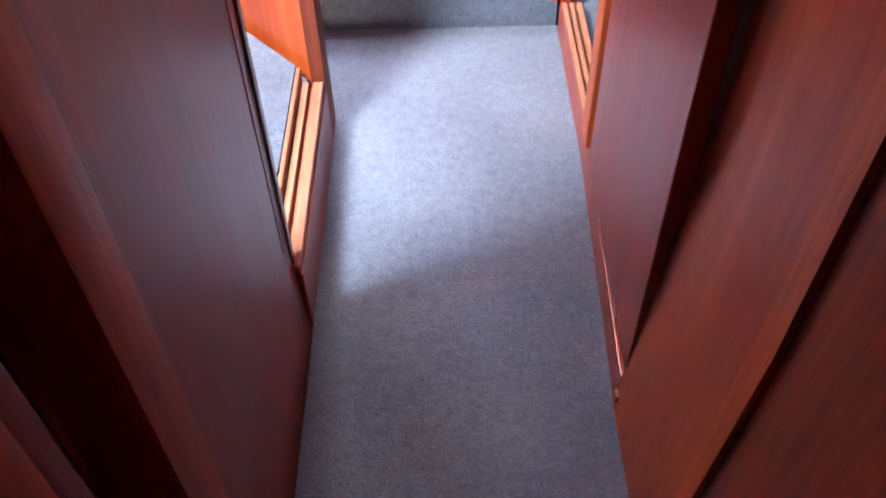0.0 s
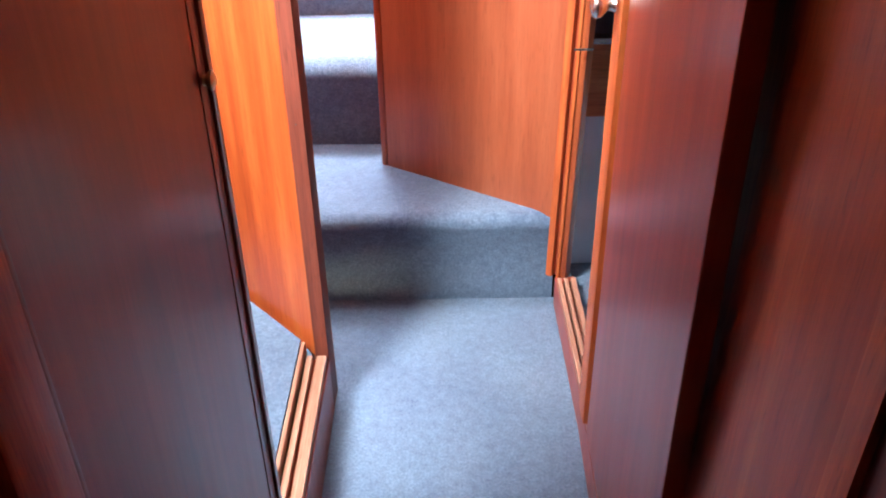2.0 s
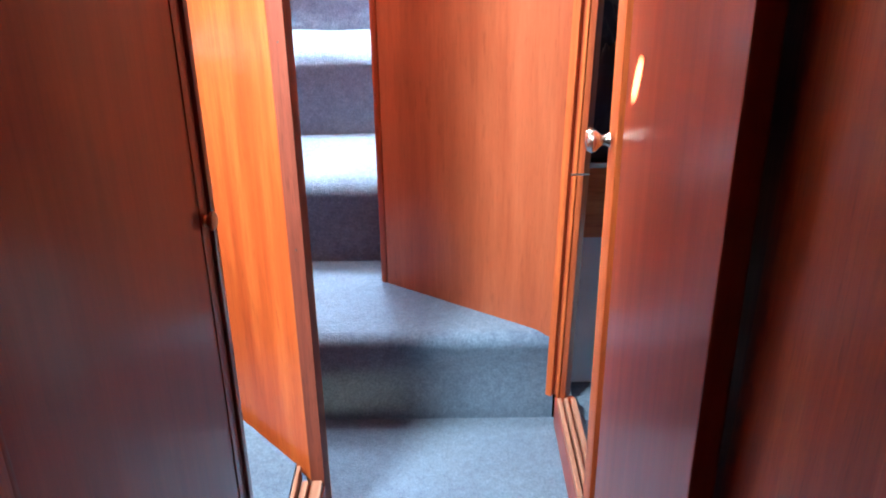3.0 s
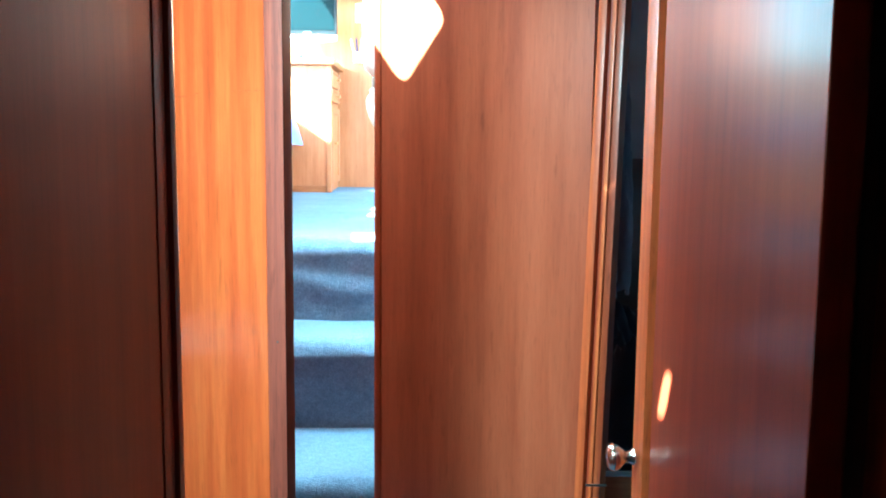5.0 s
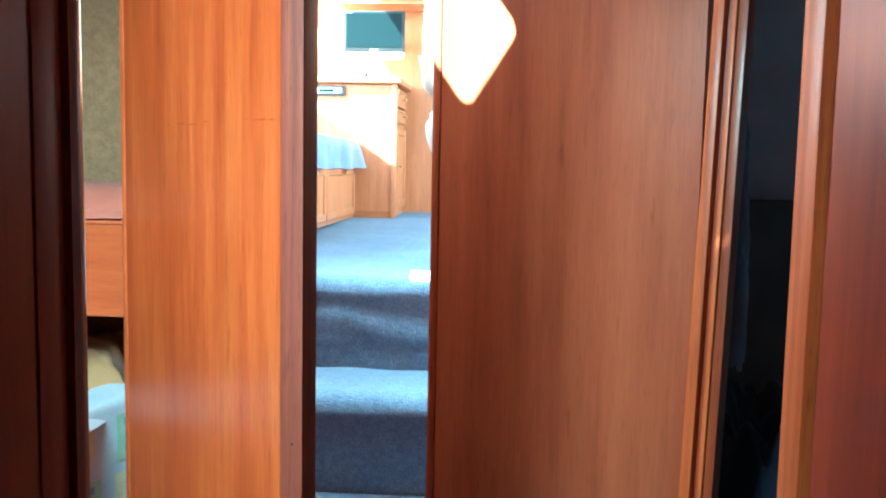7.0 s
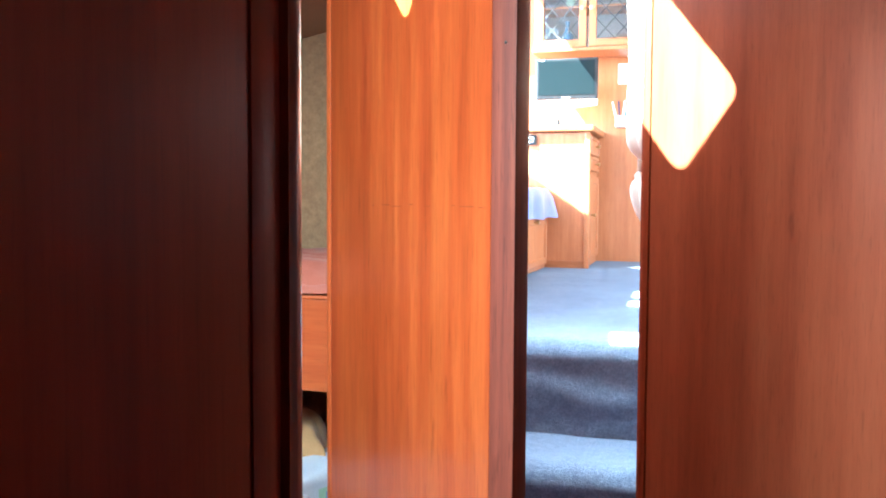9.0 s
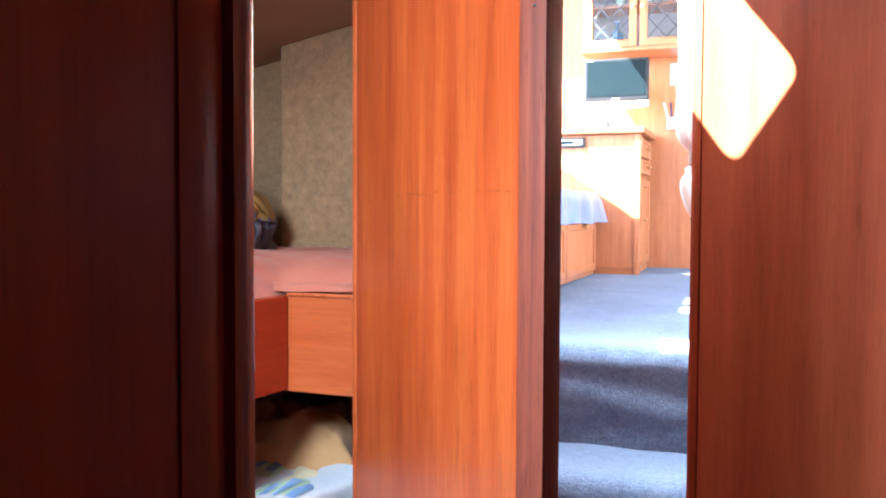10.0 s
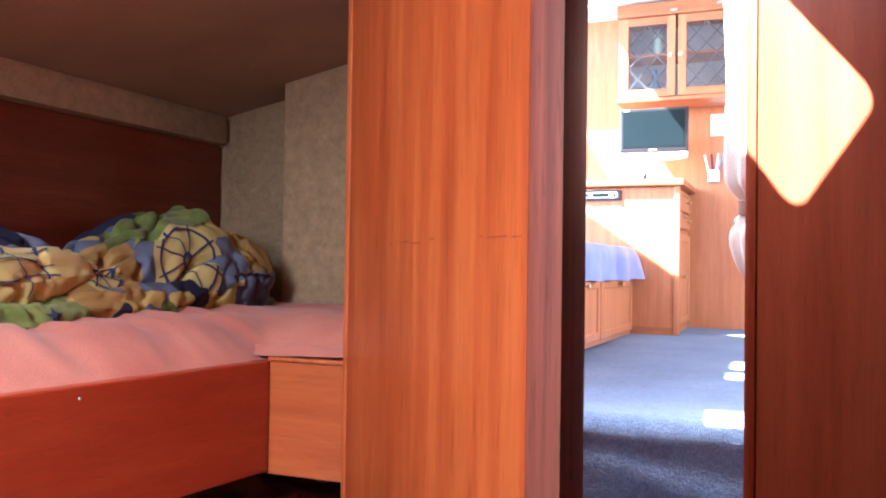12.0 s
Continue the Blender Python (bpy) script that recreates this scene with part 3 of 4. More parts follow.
def coral_hem(u, v):
    x = -0.9 + 0.215 * u
    y = 2.14 + 0.06 * v + 0.012 * noise.noise(Vector((x * 14, v, 1)))
    return (x, y, BERTH + 0.005 + 0.022 * math.sin(math.pi * v) * (0.6 + 0.5 * noise.noise(Vector((x * 18, v * 2, 3)))) + 0.006 * u)


hem = part("sheet_hem", sheet(40, 10, coral_hem), CORAL)
smooth(hem, 180)
tagged(hem, "bunched hem of the coral sheet along the berth edge", "sheet")


SURFACES = {}


def heap(name, x0, x1, y0, y1, base, height, mat, label, category, seed, nu=70, nv=90, peaks=()):
    def fn(u, v):
        x, y = x0 + (x1 - x0) * u, y0 + (y1 - y0) * v
        e = min(1.0, 7 * min(u, 1 - u, v, 1 - v)) ** 0.5
        fold = noise.fractal(Vector((x, y, seed)) * 6.5, 0.9, 2.1, 4)
        ridge = abs(noise.noise(Vector((x * 7 + seed, y * 9, seed))))
        h = height * (0.62 + 0.5 * fold + 0.35 * (0.4 - ridge))
        for px, py, rad, ph in peaks:
            h += ph * math.exp(-((x - px) ** 2 + (y - py) ** 2) / rad ** 2)
        sway = 0.03 * noise.noise(Vector((x * 8, y * 8, seed + 3)))
        return (x + sway * e, y + sway, base + max(0.004, h * e))

    SURFACES[name] = fn
    ob = part(name, sheet(nu, nv, fn), mat)
    smooth(ob, 180)
    tagged(ob, label, category)
    return ob


def duvet_surface(u, v, lift=0.0):
    """u climbs from the front edge over the top to the hull, v runs along the berth."""
    y = 1.15 + 1.48 * v
    end = min(1.0, 8.0 * (1 - v) + 0.02) ** 0.45
    high = 0.145 + 0.065 * math.exp(-((y - 2.43) / 0.17) ** 2) - 0.045 * math.exp(-((y - 2.12) / 0.09) ** 2) + 0.012 * math.exp(-((y - 1.85) / 0.14) ** 2)
    a = 0.06 + u * 2.3
    bulge = 1 + 0.13 * noise.fractal(Vector((u * 3.2, y * 7.5, 1.7)), 0.9, 2.1, 3)
    cre = abs(noise.noise(Vector((u * 4.5 + y * 3.0, y * 9.0 - u * 2, 8.2))))
    r = bulge - 0.17 * math.exp(-(cre / 0.07) ** 2) + lift / 0.15
    x = -1.25 + 0.135 * math.cos(a) * r * (0.75 + 0.25 * end) + 0.025 * noise.noise(Vector((y * 6, 2, 2)))
    z = BERTH + 0.052 + high * end * math.sin(min(a, 2.2)) * r
    return (x, y, z)


duvet = thing("duvet", "rumpled nautical duvet in yellow, navy, blue and green", "duvet")
smooth(part("cover", sheet(90, 260, duvet_surface), DUVET, duvet), 180)


def ribbon(points, half):
    """A printed line on the duvet, along points in its (u, v)."""
    bm = bmesh.new()
    last = None
    for i, (u, v) in enumerate(points):
        q = points[min(i + 1, len(points) - 1)]
        p = points[max(i - 1, 0)]
        d = Vector(((q[0] - p[0]) * 0.35, (q[1] - p[1]) * 1.44)).normalized()
        n = (-d.y * half / 0.35, d.x * half / 1.44)
        pair = [bm.verts.new(duvet_surface(u + k * n[0], v + k * n[1], 0.007)) for k in (-1, 1)]
        if last:
            bm.faces.new((last[0], last[1], pair[1], pair[0]))
        last = pair
    return bm


def wheel(u0, v0, r):
    """A ship's wheel: two rings, spokes with grips."""
    at = lambda a, k: (u0 + r * k * math.sin(a) / 0.35, v0 + r * k * math.cos(a) / 1.44)
    disc = sheet(14, 48, lambda p, q: duvet_surface(u0 + r * 1.25 * p * math.sin(q * math.tau) / 0.35, v0 + r * 1.25 * p * math.cos(q * math.tau) / 1.44, 0.004))
    smooth(part("wheel_ground", disc, YELLOW, duvet, "yellow ground of the ship's wheel print"), 180)
    for k, h in ((1.0, 0.0026), (0.16, 0.0035)):
        part("wheel_ring", ribbon([at(i * math.tau / 40, k) for i in range(41)], h), PRINT, duvet)
    for i in range(8):
        a = i * math.tau / 8 + 0.2
        part("wheel_spoke", ribbon([at(a, k / 10) for k in range(1, 13)], 0.0015), PRINT, duvet)


wheel(0.22, 0.785, 0.06)
wheel(0.3, 0.64, 0.045)
GREEN = fabric("green_print", (0.09, 0.125, 0.03), (0.24, 0.29, 0.07), scale=26.0)
for u0, u1, v0, v1 in ((0.4, 0.7, 0.72, 0.86), (0.36, 0.6, 0.42, 0.5)):
    smooth(part("green_ground", sheet(24, 40, lambda p, q: duvet_surface(u0 + (u1 - u0) * p + 0.03 * math.sin(7 * q), v0 + (v1 - v0) * q + 0.012 * math.sin(9 * p), 0.003)), GREEN, duvet, "green printed ground"), 180)


def lobe(y0, y1, x, z, r, tilt, seed, mat, label="", slope=0.0):
    """A loose roll of the duvet lying in front of the heap; gives its surface."""
    def fn(u, v, lift=0.0):
        a = v * math.tau
        k = math.sin(math.pi * min(0.985, max(0.015, u))) ** 0.45
        w = r * k * (1 + 0.25 * noise.fractal(Vector((u * 3.5 + seed, math.cos(a) * 1.2, math.sin(a) * 1.2)), 0.9, 2.1, 3))
        c = abs(noise.noise(Vector((u * 7 + seed, a * 0.8, seed))))
        w = w * (1 - 0.2 * math.exp(-(c / 0.07) ** 2)) + lift
        yy = y0 + (y1 - y0) * u
        return (x + tilt * (u - 0.5) + 1.15 * w * math.cos(a), yy, z + slope * (u - 0.5) + 0.012 * math.sin(u * 5 + seed) + w * math.sin(a))

    smooth(part("fold", sheet(60, 36, fn), mat, duvet, label), 180)
    return fn


def printed(name, fn, points, half):
    """A printed line on a fold, along points in its (u, v)."""
    bm = bmesh.new()
    last = None
    for u, v in points:
        pair = [bm.verts.new(fn(u, v + k * half, 0.0025)) for k in (-1, 1)]
        if last:
            bm.faces.new((last[0], last[1], pair[1], pair[0]))
        last = pair
    part(name, bm, PRINT, duvet)


lobe(2.0, 2.5, -1.135, BERTH + 0.078, 0.042, -0.05, 3.0, DUVET)
lobe(2.34, 2.645, -1.185, BERTH + 0.115, 0.078, -0.05, 6.0, DUVET)
star_fold = lobe(1.84, 2.06, -1.115, BERTH + 0.06, 0.04, 0.0, 9.0, GREEN, "green print with a navy star", -0.02)
bm = bmesh.new()
ring = []
for k in range(10):
    rr = 0.017 if k % 2 == 0 else 0.007
    a = k * math.tau / 10 + 0.3
    ring.append(bm.verts.new(star_fold(0.5 + rr * math.cos(a) / 0.22, 0.06 + rr * math.sin(a) / 0.26, 0.003)))
mid = bm.verts.new(star_fold(0.5, 0.06, 0.004))
for k in range(10):
    bm.faces.new((mid, ring[k], ring[(k + 1) % 10]))
part("star", bm, PRINT, duvet, "navy printed star")
check_fold = lobe(1.66, 2.1, -1.16, BERTH + 0.125, 0.055, 0.0, 15.0, YELLOW, "yellow checked print", -0.02)
for q in (0.02, 0.1, 0.18):
    printed("check_line", check_fold, [(0.3 + 0.02 * k, q + 0.015 * math.sin(k * 0.4 + q * 20)) for k in range(24)], 0.004)
for uu in (0.45, 0.6, 0.72):
    bm = bmesh.new()
    last = None
    for k in range(16):
        pair = [bm.verts.new(check_fold(uu + 0.01 * math.sin(k * 0.5) + h, -0.06 + 0.02 * k, 0.0025)) for h in (-0.003, 0.003)]
        if last:
            bm.faces.new((last[0], last[1], pair[1], pair[0]))
        last = pair
    part("check_line", bm, PRINT, duvet)

for y in (1.8, 1.32):
    sc = part("screw", lathe([(0.002, 0.0), (0.0023, 0.0006), (0.001, 0.0012)], 10), PAPER, bunk, "pale screw plug")
    sc.matrix_basis = pose(-0.97 + (y - 0.9) * 0.1119 + 0.0005, y, 1.345, 0, 90, 0)

low = thing("lower_berth", "lower berth box in mahogany", "bunk bed")
part("box", prism(bmesh.new(), [(-1.39, 0.9), (-0.98, 0.9), (-0.82, 2.0), (-0.745, 2.2), (-0.745, 2.65), (-1.39, 2.65)], CABIN_Z, 0.74), SOLID, low)
part("cushion", prism(bmesh.new(), [(-1.38, 0.92), (-1.0, 0.92), (-0.82, 2.0), (-0.75, 2.2), (-0.75, 2.64), (-1.38, 2.64)], 0.74, 0.985, 0.02), BROWN, low)
quilt = heap("quilt", -1.3, -0.75, 1.2, 2.4, 0.985, 0.042, QUILT, "pastel patchwork quilt crumpled on the lower berth", "quilt", 5.0)


def quilt_drop(u, v):
    """The quilt's front falling over the edge of the berth."""
    y = 1.45 + 0.97 * v
    front = -0.82 + (y - 2.0) * 0.147 if y < 2.0 else min(-0.745, -0.82 + (y - 2.0) * 0.36)
    wave = 0.012 * math.sin(y * 23) + 0.01 * noise.noise(Vector((y * 9, u * 3, 2)))
    if u < 0.3:
        k = u / 0.3
        return (front - 0.08 + 0.1 * k, y, 1.018 + 0.015 * math.sin(k * 2.6) + wave * 0.6)
    k = (u - 0.3) / 0.7
    return (front + 0.02 + wave * (0.4 + k), y, 1.026 - 0.25 * k + 0.012 * math.sin(y * 11))


over = smooth(part("overhang", sheet(40, 60, quilt_drop), QUILT, quilt), 180)


def patch(fn, u0, u1, v0, v1, mat, lift, parent, name):
    """A sewn patch lying on a cloth surface."""
    def lifted(p, q):
        x, y, z = fn(u0 + (u1 - u0) * p, v0 + (v1 - v0) * q)
        return (x + lift, y, z + lift)

    smooth(part(name, sheet(10, 10, lifted), mat, parent), 180)


def patchwork(fn, us, vs, du, dv, parent, odd):
    for a, u in enumerate(us):
        for c, v in enumerate(vs):
            if (a + c + odd) % 2:
                patch(fn, u, u + du * 0.8, v, v + dv * 0.8, QUILT_CREAM, 0.003, parent, "cream_patch")
                continue
            patch(fn, u, u + du, v, v + dv, QUILT_GREEN, 0.003, parent, "green_patch")
            for k in range(3):
                patch(fn, u + du * (0.12 + 0.29 * k), u + du * (0.28 + 0.29 * k), v + dv * 0.12, v + dv * 0.85, QUILT_BLUE, 0.0055, parent, "blue_stripe")


patchwork(SURFACES["quilt"], [0.3, 0.53, 0.76], [0.42, 0.55, 0.68, 0.81], 0.19, 0.105, quilt, 0)
patchwork(quilt_drop, [0.36, 0.68], [0.04, 0.18, 0.32, 0.46, 0.6, 0.74, 0.88], 0.25, 0.11, over, 1)
heap("blanket", -1.34, -0.745, 2.22, 2.65, 0.98, 0.13, BROWN, "tan brown blanket bundled at the berth head", "blanket", 9.0)

# ---- starboard cabin ----
tagged(part("wall_cabin_starboard", box(1.3, 1.36, 1.0, 2.6, 0, 2.2), DARK_WALL), "dark lined side of the starboard cabin", "wall", kind="structure")
ws = thing("wall_cabin_starboard_forward", "dark lined bulkhead of the starboard cabin", "wall", "structure")
part("lining", box(0.3, 1.3, 2.5, 2.56, 0, 2.3), DARK_WALL, ws)
part("lower_lining", box(0.333, 1.29, 2.47, 2.499, 0.721, 1.42, 0.004), plain("black_blue_lining", (0.1, 0.12, 0.135), 0.85, spot=0.3, scale=8.0), ws, "blackish lower lining with a ledge")
tagged(part("wall_cabin_starboard_aft", box(0.37, 1.3, 0.94, 1.0, 0, 2.2), DARK_WALL), "dark lined bulkhead of the starboard cabin", "wall", kind="structure")
tagged(part("ceiling_starboard", box(0.37, 1.4, 0.9, 2.6, 2.14, 2.18), WHITE), "white deckhead of the starboard cabin", "ceiling", kind="structure")

berth = thing("berth_locker", "berth locker with a light wooden fascia and pale blue lower panel", "cabinet")
part("lower_panel", box(0.332, 1.28, 2.2, 2.49, 0.06, 0.51), PALE_BLUE, berth, "pale blue carpet-lined panel")
part("fascia", box(0.332, 1.28, 2.18, 2.49, 0.512, 0.705, 0.004), TEAK_X, berth)
part("lid", box(0.332, 1.28, 2.165, 2.49, 0.706, 0.72, 0.003), CHROME, berth, "pale metal edging of the locker lid")


def hanging(name, x0, x1, y, z0, z1, mat, label, category, waves, deep, seed):
    """Cloth hung from its top edge, with soft folds that widen downwards."""
    def fn(u, v):
        x = x0 + (x1 - x0) * (u * (0.55 + 0.45 * v))
        z = z1 + (z0 - z1) * v + 0.015 * math.sin(u * 9 + seed) * v
        f = deep * (0.3 + 0.7 * v)
        return (x + rough(u * 3, v * 2, seed, 2, 0.012), y + f * math.sin(u * waves * math.tau + seed) + rough(u * 2, v * 3, seed, 3, 0.02), z)

    ob = part(name, sheet(48, 40, fn), mat)
    smooth(ob, 180)
    ob.modifiers.new("thick", "SOLIDIFY").thickness = 0.008
    tagged(ob, label, category)
    return ob


rail = part("towel_rail", box(0.345, 0.42, 2.111, 2.5, 1.94, 1.952, 0.003), CHROME)
tagged(rail, "thin chrome towel rail fixed to the bulkhead", "rail")
hanging("towel", 0.35, 0.415, 2.19, 1.125, 1.95, TOWEL, "blue-grey towel hanging by the cabin door", "towel", 2.2, 0.018, 1.0)
pile = thing("folded_clothes", "dark navy clothes piled high on the locker", "clothes")
for x0, x1, y0, y1, high, seed, name in ((0.36, 0.95, 2.19, 2.46, 0.3, 12.0, "jumper"), (0.35, 0.72, 2.185, 2.42, 0.36, 21.0, "trousers")):
    ob = heap(name, x0, x1, y0, y1, 0.722, high, JEANS, "", "", seed, 50, 40)
    ob.parent = pile
hook = part("peg", box(0.30, 0.345, 2.036, 2.042, 0.735, 0.74, 0.001), CHROME)
tagged(hook, "thin metal door catch fixed to the jamb", "catch")

# ---- stairwell curtain ----
curtain = thing("curtain", "cream curtain gathered and tied with a brown strap", "curtain")


def gathered(u, v):
    """u goes round the bundle, v from the rail down to the loose tail."""
    z = 2.29 - 0.825 * v
    tie = math.exp(-((z - 1.625) / 0.03) ** 2)
    tail = max(0.0, (1.6 - z) / 0.135)
    r = 0.08 - 0.034 * tie
    if z < 1.6:
        r = 0.072 * max(0.12, (1 - min(1, tail) ** 2.2)) ** 0.5
        r -= 0.04 * tie
    a = u * math.tau
    r *= 1 + 0.10 * math.sin(9 * a + 3 * math.sin(z * 5)) + 0.05 * noise.noise(Vector((math.cos(a) * 2, math.sin(a) * 2, z * 6)))
    return (-0.148 + r * math.cos(a), 2.75 + 0.8 * r * math.sin(a), z)


smooth(part("cloth", sheet(96, 90, gathered), CREAM, curtain), 180)
tieb = bmesh.new()
ring = []
for i in range(32):
    a = i * math.tau / 32
    ring.append([tieb.verts.new((-0.148 + (0.052 + d) * math.cos(a), 2.75 + (0.043 + d) * math.sin(a), z + 0.006 * math.sin(a))) for d, z in ((0, 1.61), (0.008, 1.612), (0.008, 1.638), (0, 1.64))])
for i in range(32):
    p, q = ring[i], ring[(i + 1) % 32]
    for j in range(4):
        tieb.faces.new((p[j], p[(j + 1) % 4], q[(j + 1) % 4], q[j]))
smooth(part("strap", tieb, STRAP, curtain, "brown tie strap"))

# ---- saloon ----


def framed_door(parent, origin, right, up, w, h, frame_w, mat, panel_mat, knob_at=None, name="door"):
    """A frame-and-panel front in the plane of right and up, with a knob."""
    o, r, u = Vector(origin), Vector(right), Vector(up)
    n = r.cross(u)

    def slab(x0, x1, z0, z1, d0, d1, bev):
        bm = bmesh.new()
        cs = []
        for d in (d0, d1):
            for a, c in ((x0, z0), (x1, z0), (x1, z1), (x0, z1)):
                cs.append(bm.verts.new(o + r * a + u * c + n * d))
        for f in ((0, 1, 2, 3), (7, 6, 5, 4), (0, 4, 5, 1), (1, 5, 6, 2), (2, 6, 7, 3), (3, 7, 4, 0)):
            bm.faces.new([cs[i] for i in f])
        bmesh.ops.recalc_face_normals(bm, faces=bm.faces)
        if bev:
            bmesh.ops.bevel(bm, geom=list(bm.edges), offset=bev, segments=1, affect="EDGES")
        return bm

    d = part(name, slab(frame_w, w - frame_w, frame_w, h - frame_w, 0.0, 0.008, 0), panel_mat, parent)
    for x0, x1, z0, z1 in ((0, frame_w, 0, h), (w - frame_w, w, 0, h), (frame_w, w - frame_w, 0, frame_w), (frame_w, w - frame_w, h - frame_w, h)):
        part("rail", slab(x0, x1, z0, z1, 0.0, 0.016, 0.003), mat, d)
    if knob_at:
        kb = smooth(part("knob", lathe([(0.006, 0.0), (0.005, 0.01), (0.011, 0.018), (0.011, 0.024), (0.004, 0.028)], 14), BRASS, d, "small brass knob"))
        m = Matrix((r, u, n)).transposed().to_4x4()
        m.translation = o + r * knob_at[0] + u * knob_at[1] + n * 0.016
        kb.matrix_basis = m
    return d


X, Y, Z = Vector((1, 0, 0)), Vector((0, 1, 0)), Vector((0, 0, 1))
cab = thing("sideboard", "light teak sideboard with small drawers in its side", "cabinet")
part("body", box(-1.7, -0.69, 5.5, 5.98, SALOON_Z, 1.93, 0.004), TEAK, cab)
part("corner_post", box(-0.7, -0.672, 5.488, 5.53, SALOON_Z, 1.93, 0.005), TEAK, cab)
part("worktop", box(-1.7, -0.65, 5.465, 5.99, 1.931, 1.965, 0.008), TEAK_X, cab)
part("plinth", box(-1.7, -0.684, 5.494, 5.5, SALOON_Z, 1.215), TEAK_X, cab)
for z0, h in ((1.81, 0.1), (1.72, 0.08)):
    framed_door(cab, (-0.688, 5.56, z0), Y, Z, 0.36, h, 0.015, TEAK, TEAK, (0.18, h / 2), "drawer")
framed_door(cab, (-0.688, 5.56, 1.23), Y, Z, 0.36, 0.46, 0.04, TEAK, TEAK, (0.03, 0.24), "door")
radio = thing("car_radio", "black and silver radio set in the sideboard front", "radio")
part("case", box(-1.166, -0.97, 5.484, 5.52, 1.862, 1.915, 0.004), BLACK, radio)
part("face", box(-1.155, -0.985, 5.481, 5.486, 1.874, 1.904, 0.002), SILVER, radio)
part("display", box(-1.115, -1.03, 5.479, 5.482, 1.88, 1.899), SCREEN, radio)
for x in (-1.142, -1.0):
    kb = part("dial", lathe([(0.009, 0), (0.009, 0.008), (0.007, 0.01)], 12), BLACK, radio)
    kb.matrix_basis = pose(x, 5.481, 1.889, 90, 0, 0)

sofa = thing("settee", "teak settee base with panelled locker fronts", "sofa")
part("body", box(-1.75, -0.915, 3.5, 5.49, SALOON_Z, 1.49, 0.004), TEAK, sofa)
part("cushion", box(-1.75, -0.93, 3.52, 5.46, 1.491, 1.6, 0.04), LAVENDER, sofa)
for y0, y1 in ((3.55, 4.1), (4.12, 4.715), (4.735, 5.46)):
    framed_door(sofa, (-0.915, y0, 1.2), Y, Z, y1 - y0, 0.255, 0.035, TEAK, TEAK, ((y1 - y0) / 2, 0.235), "locker_front")


def throw_surface(u, v):
    y = 3.6 + 1.86 * v
    fall = 0.52 + 0.08 * noise.noise(Vector((y * 3, 1, 1)))
    if u < 0.6:
        x, z = -1.7 + (0.8) * u / 0.6, 1.612 + 0.02 * noise.noise(Vector((u * 5, y * 5, 2)))
    else:
        k = (u - 0.6) / 0.4
        x = -0.9 + 0.02 * math.sin(min(1, k * 3) * 1.57) + 0.018 * k * math.sin(y * 21) + 0.03 * k * max(0, v - 0.85) * 6
        z = 1.612 - k * fall * 0.3
    return (x, y, z + 0.006 * noise.noise(Vector((x * 12, y * 12, 5))))


th = part("throw", sheet(50, 110, throw_surface), LAVENDER)
smooth(th, 180)
tagged(th, "lavender cotton throw hanging over the settee front", "throw")

tv = thing("television", "small flat television in black and silver on a wall bracket", "television")
part("casing", box(-1.004, -0.652, 5.628, 5.665, 2.125, 2.356, 0.006), BLACK, tv)
part("screen", box(-0.988, -0.668, 5.6245, 5.63, 2.15, 2.342, 0.001), SCREEN, tv, "dark glossy screen")


def tv_bar(u, v):
    x = -1.004 + 0.352 * u
    bow = 0.012 * (1 - (2 * u - 1) ** 2)
    return (x, 5.618 + 0.03 * abs(v - 0.5), 2.122 - (0.035 + bow) * v)


bar = part("speaker_bar", sheet(20, 6, tv_bar), SILVER, tv, "curved silver speaker strip")
smooth(bar, 180)
bar.modifiers.new("thick", "SOLIDIFY").thickness = -0.02
part("badge", box(-0.85, -0.81, 5.622, 5.627, 2.132, 2.138), SILVER, tv)
part("badge", box(-0.985, -0.955, 5.622, 5.627, 2.344, 2.351), SILVER, tv)
part("bracket_arm", box(-0.86, -0.8, 5.66, 5.995, 2.2, 2.24, 0.004), BLACK, tv)
part("bracket_plate", box(-0.88, -0.78, 5.985, 6.0, 2.14, 2.3), BLACK, tv)

hc = thing("wall_cabinet", "teak wall cabinet with two leaded glass doors", "cabinet")
part("back", box(-1.03, -0.40, 5.97, 5.995, 2.43, 2.9), DARK_INSIDE, hc)
part("side", box(-1.033, -1.013, 5.72, 5.97, 2.425, 2.9, 0.002), TEAK, hc)
part("side", box(-0.41, -0.39, 5.72, 5.97, 2.425, 2.9, 0.002), TEAK, hc)
part("bottom", box(-1.04, -0.385, 5.69, 5.97, 2.405, 2.425, 0.004), TEAK_X, hc)
part("cornice", box(-1.04, -0.385, 5.69, 5.99, 2.865, 2.935, 0.006), TEAK_X, hc)
part("shelf", box(-1.012, -0.412, 5.75, 5.97, 2.66, 2.672), TEAK_X, hc)
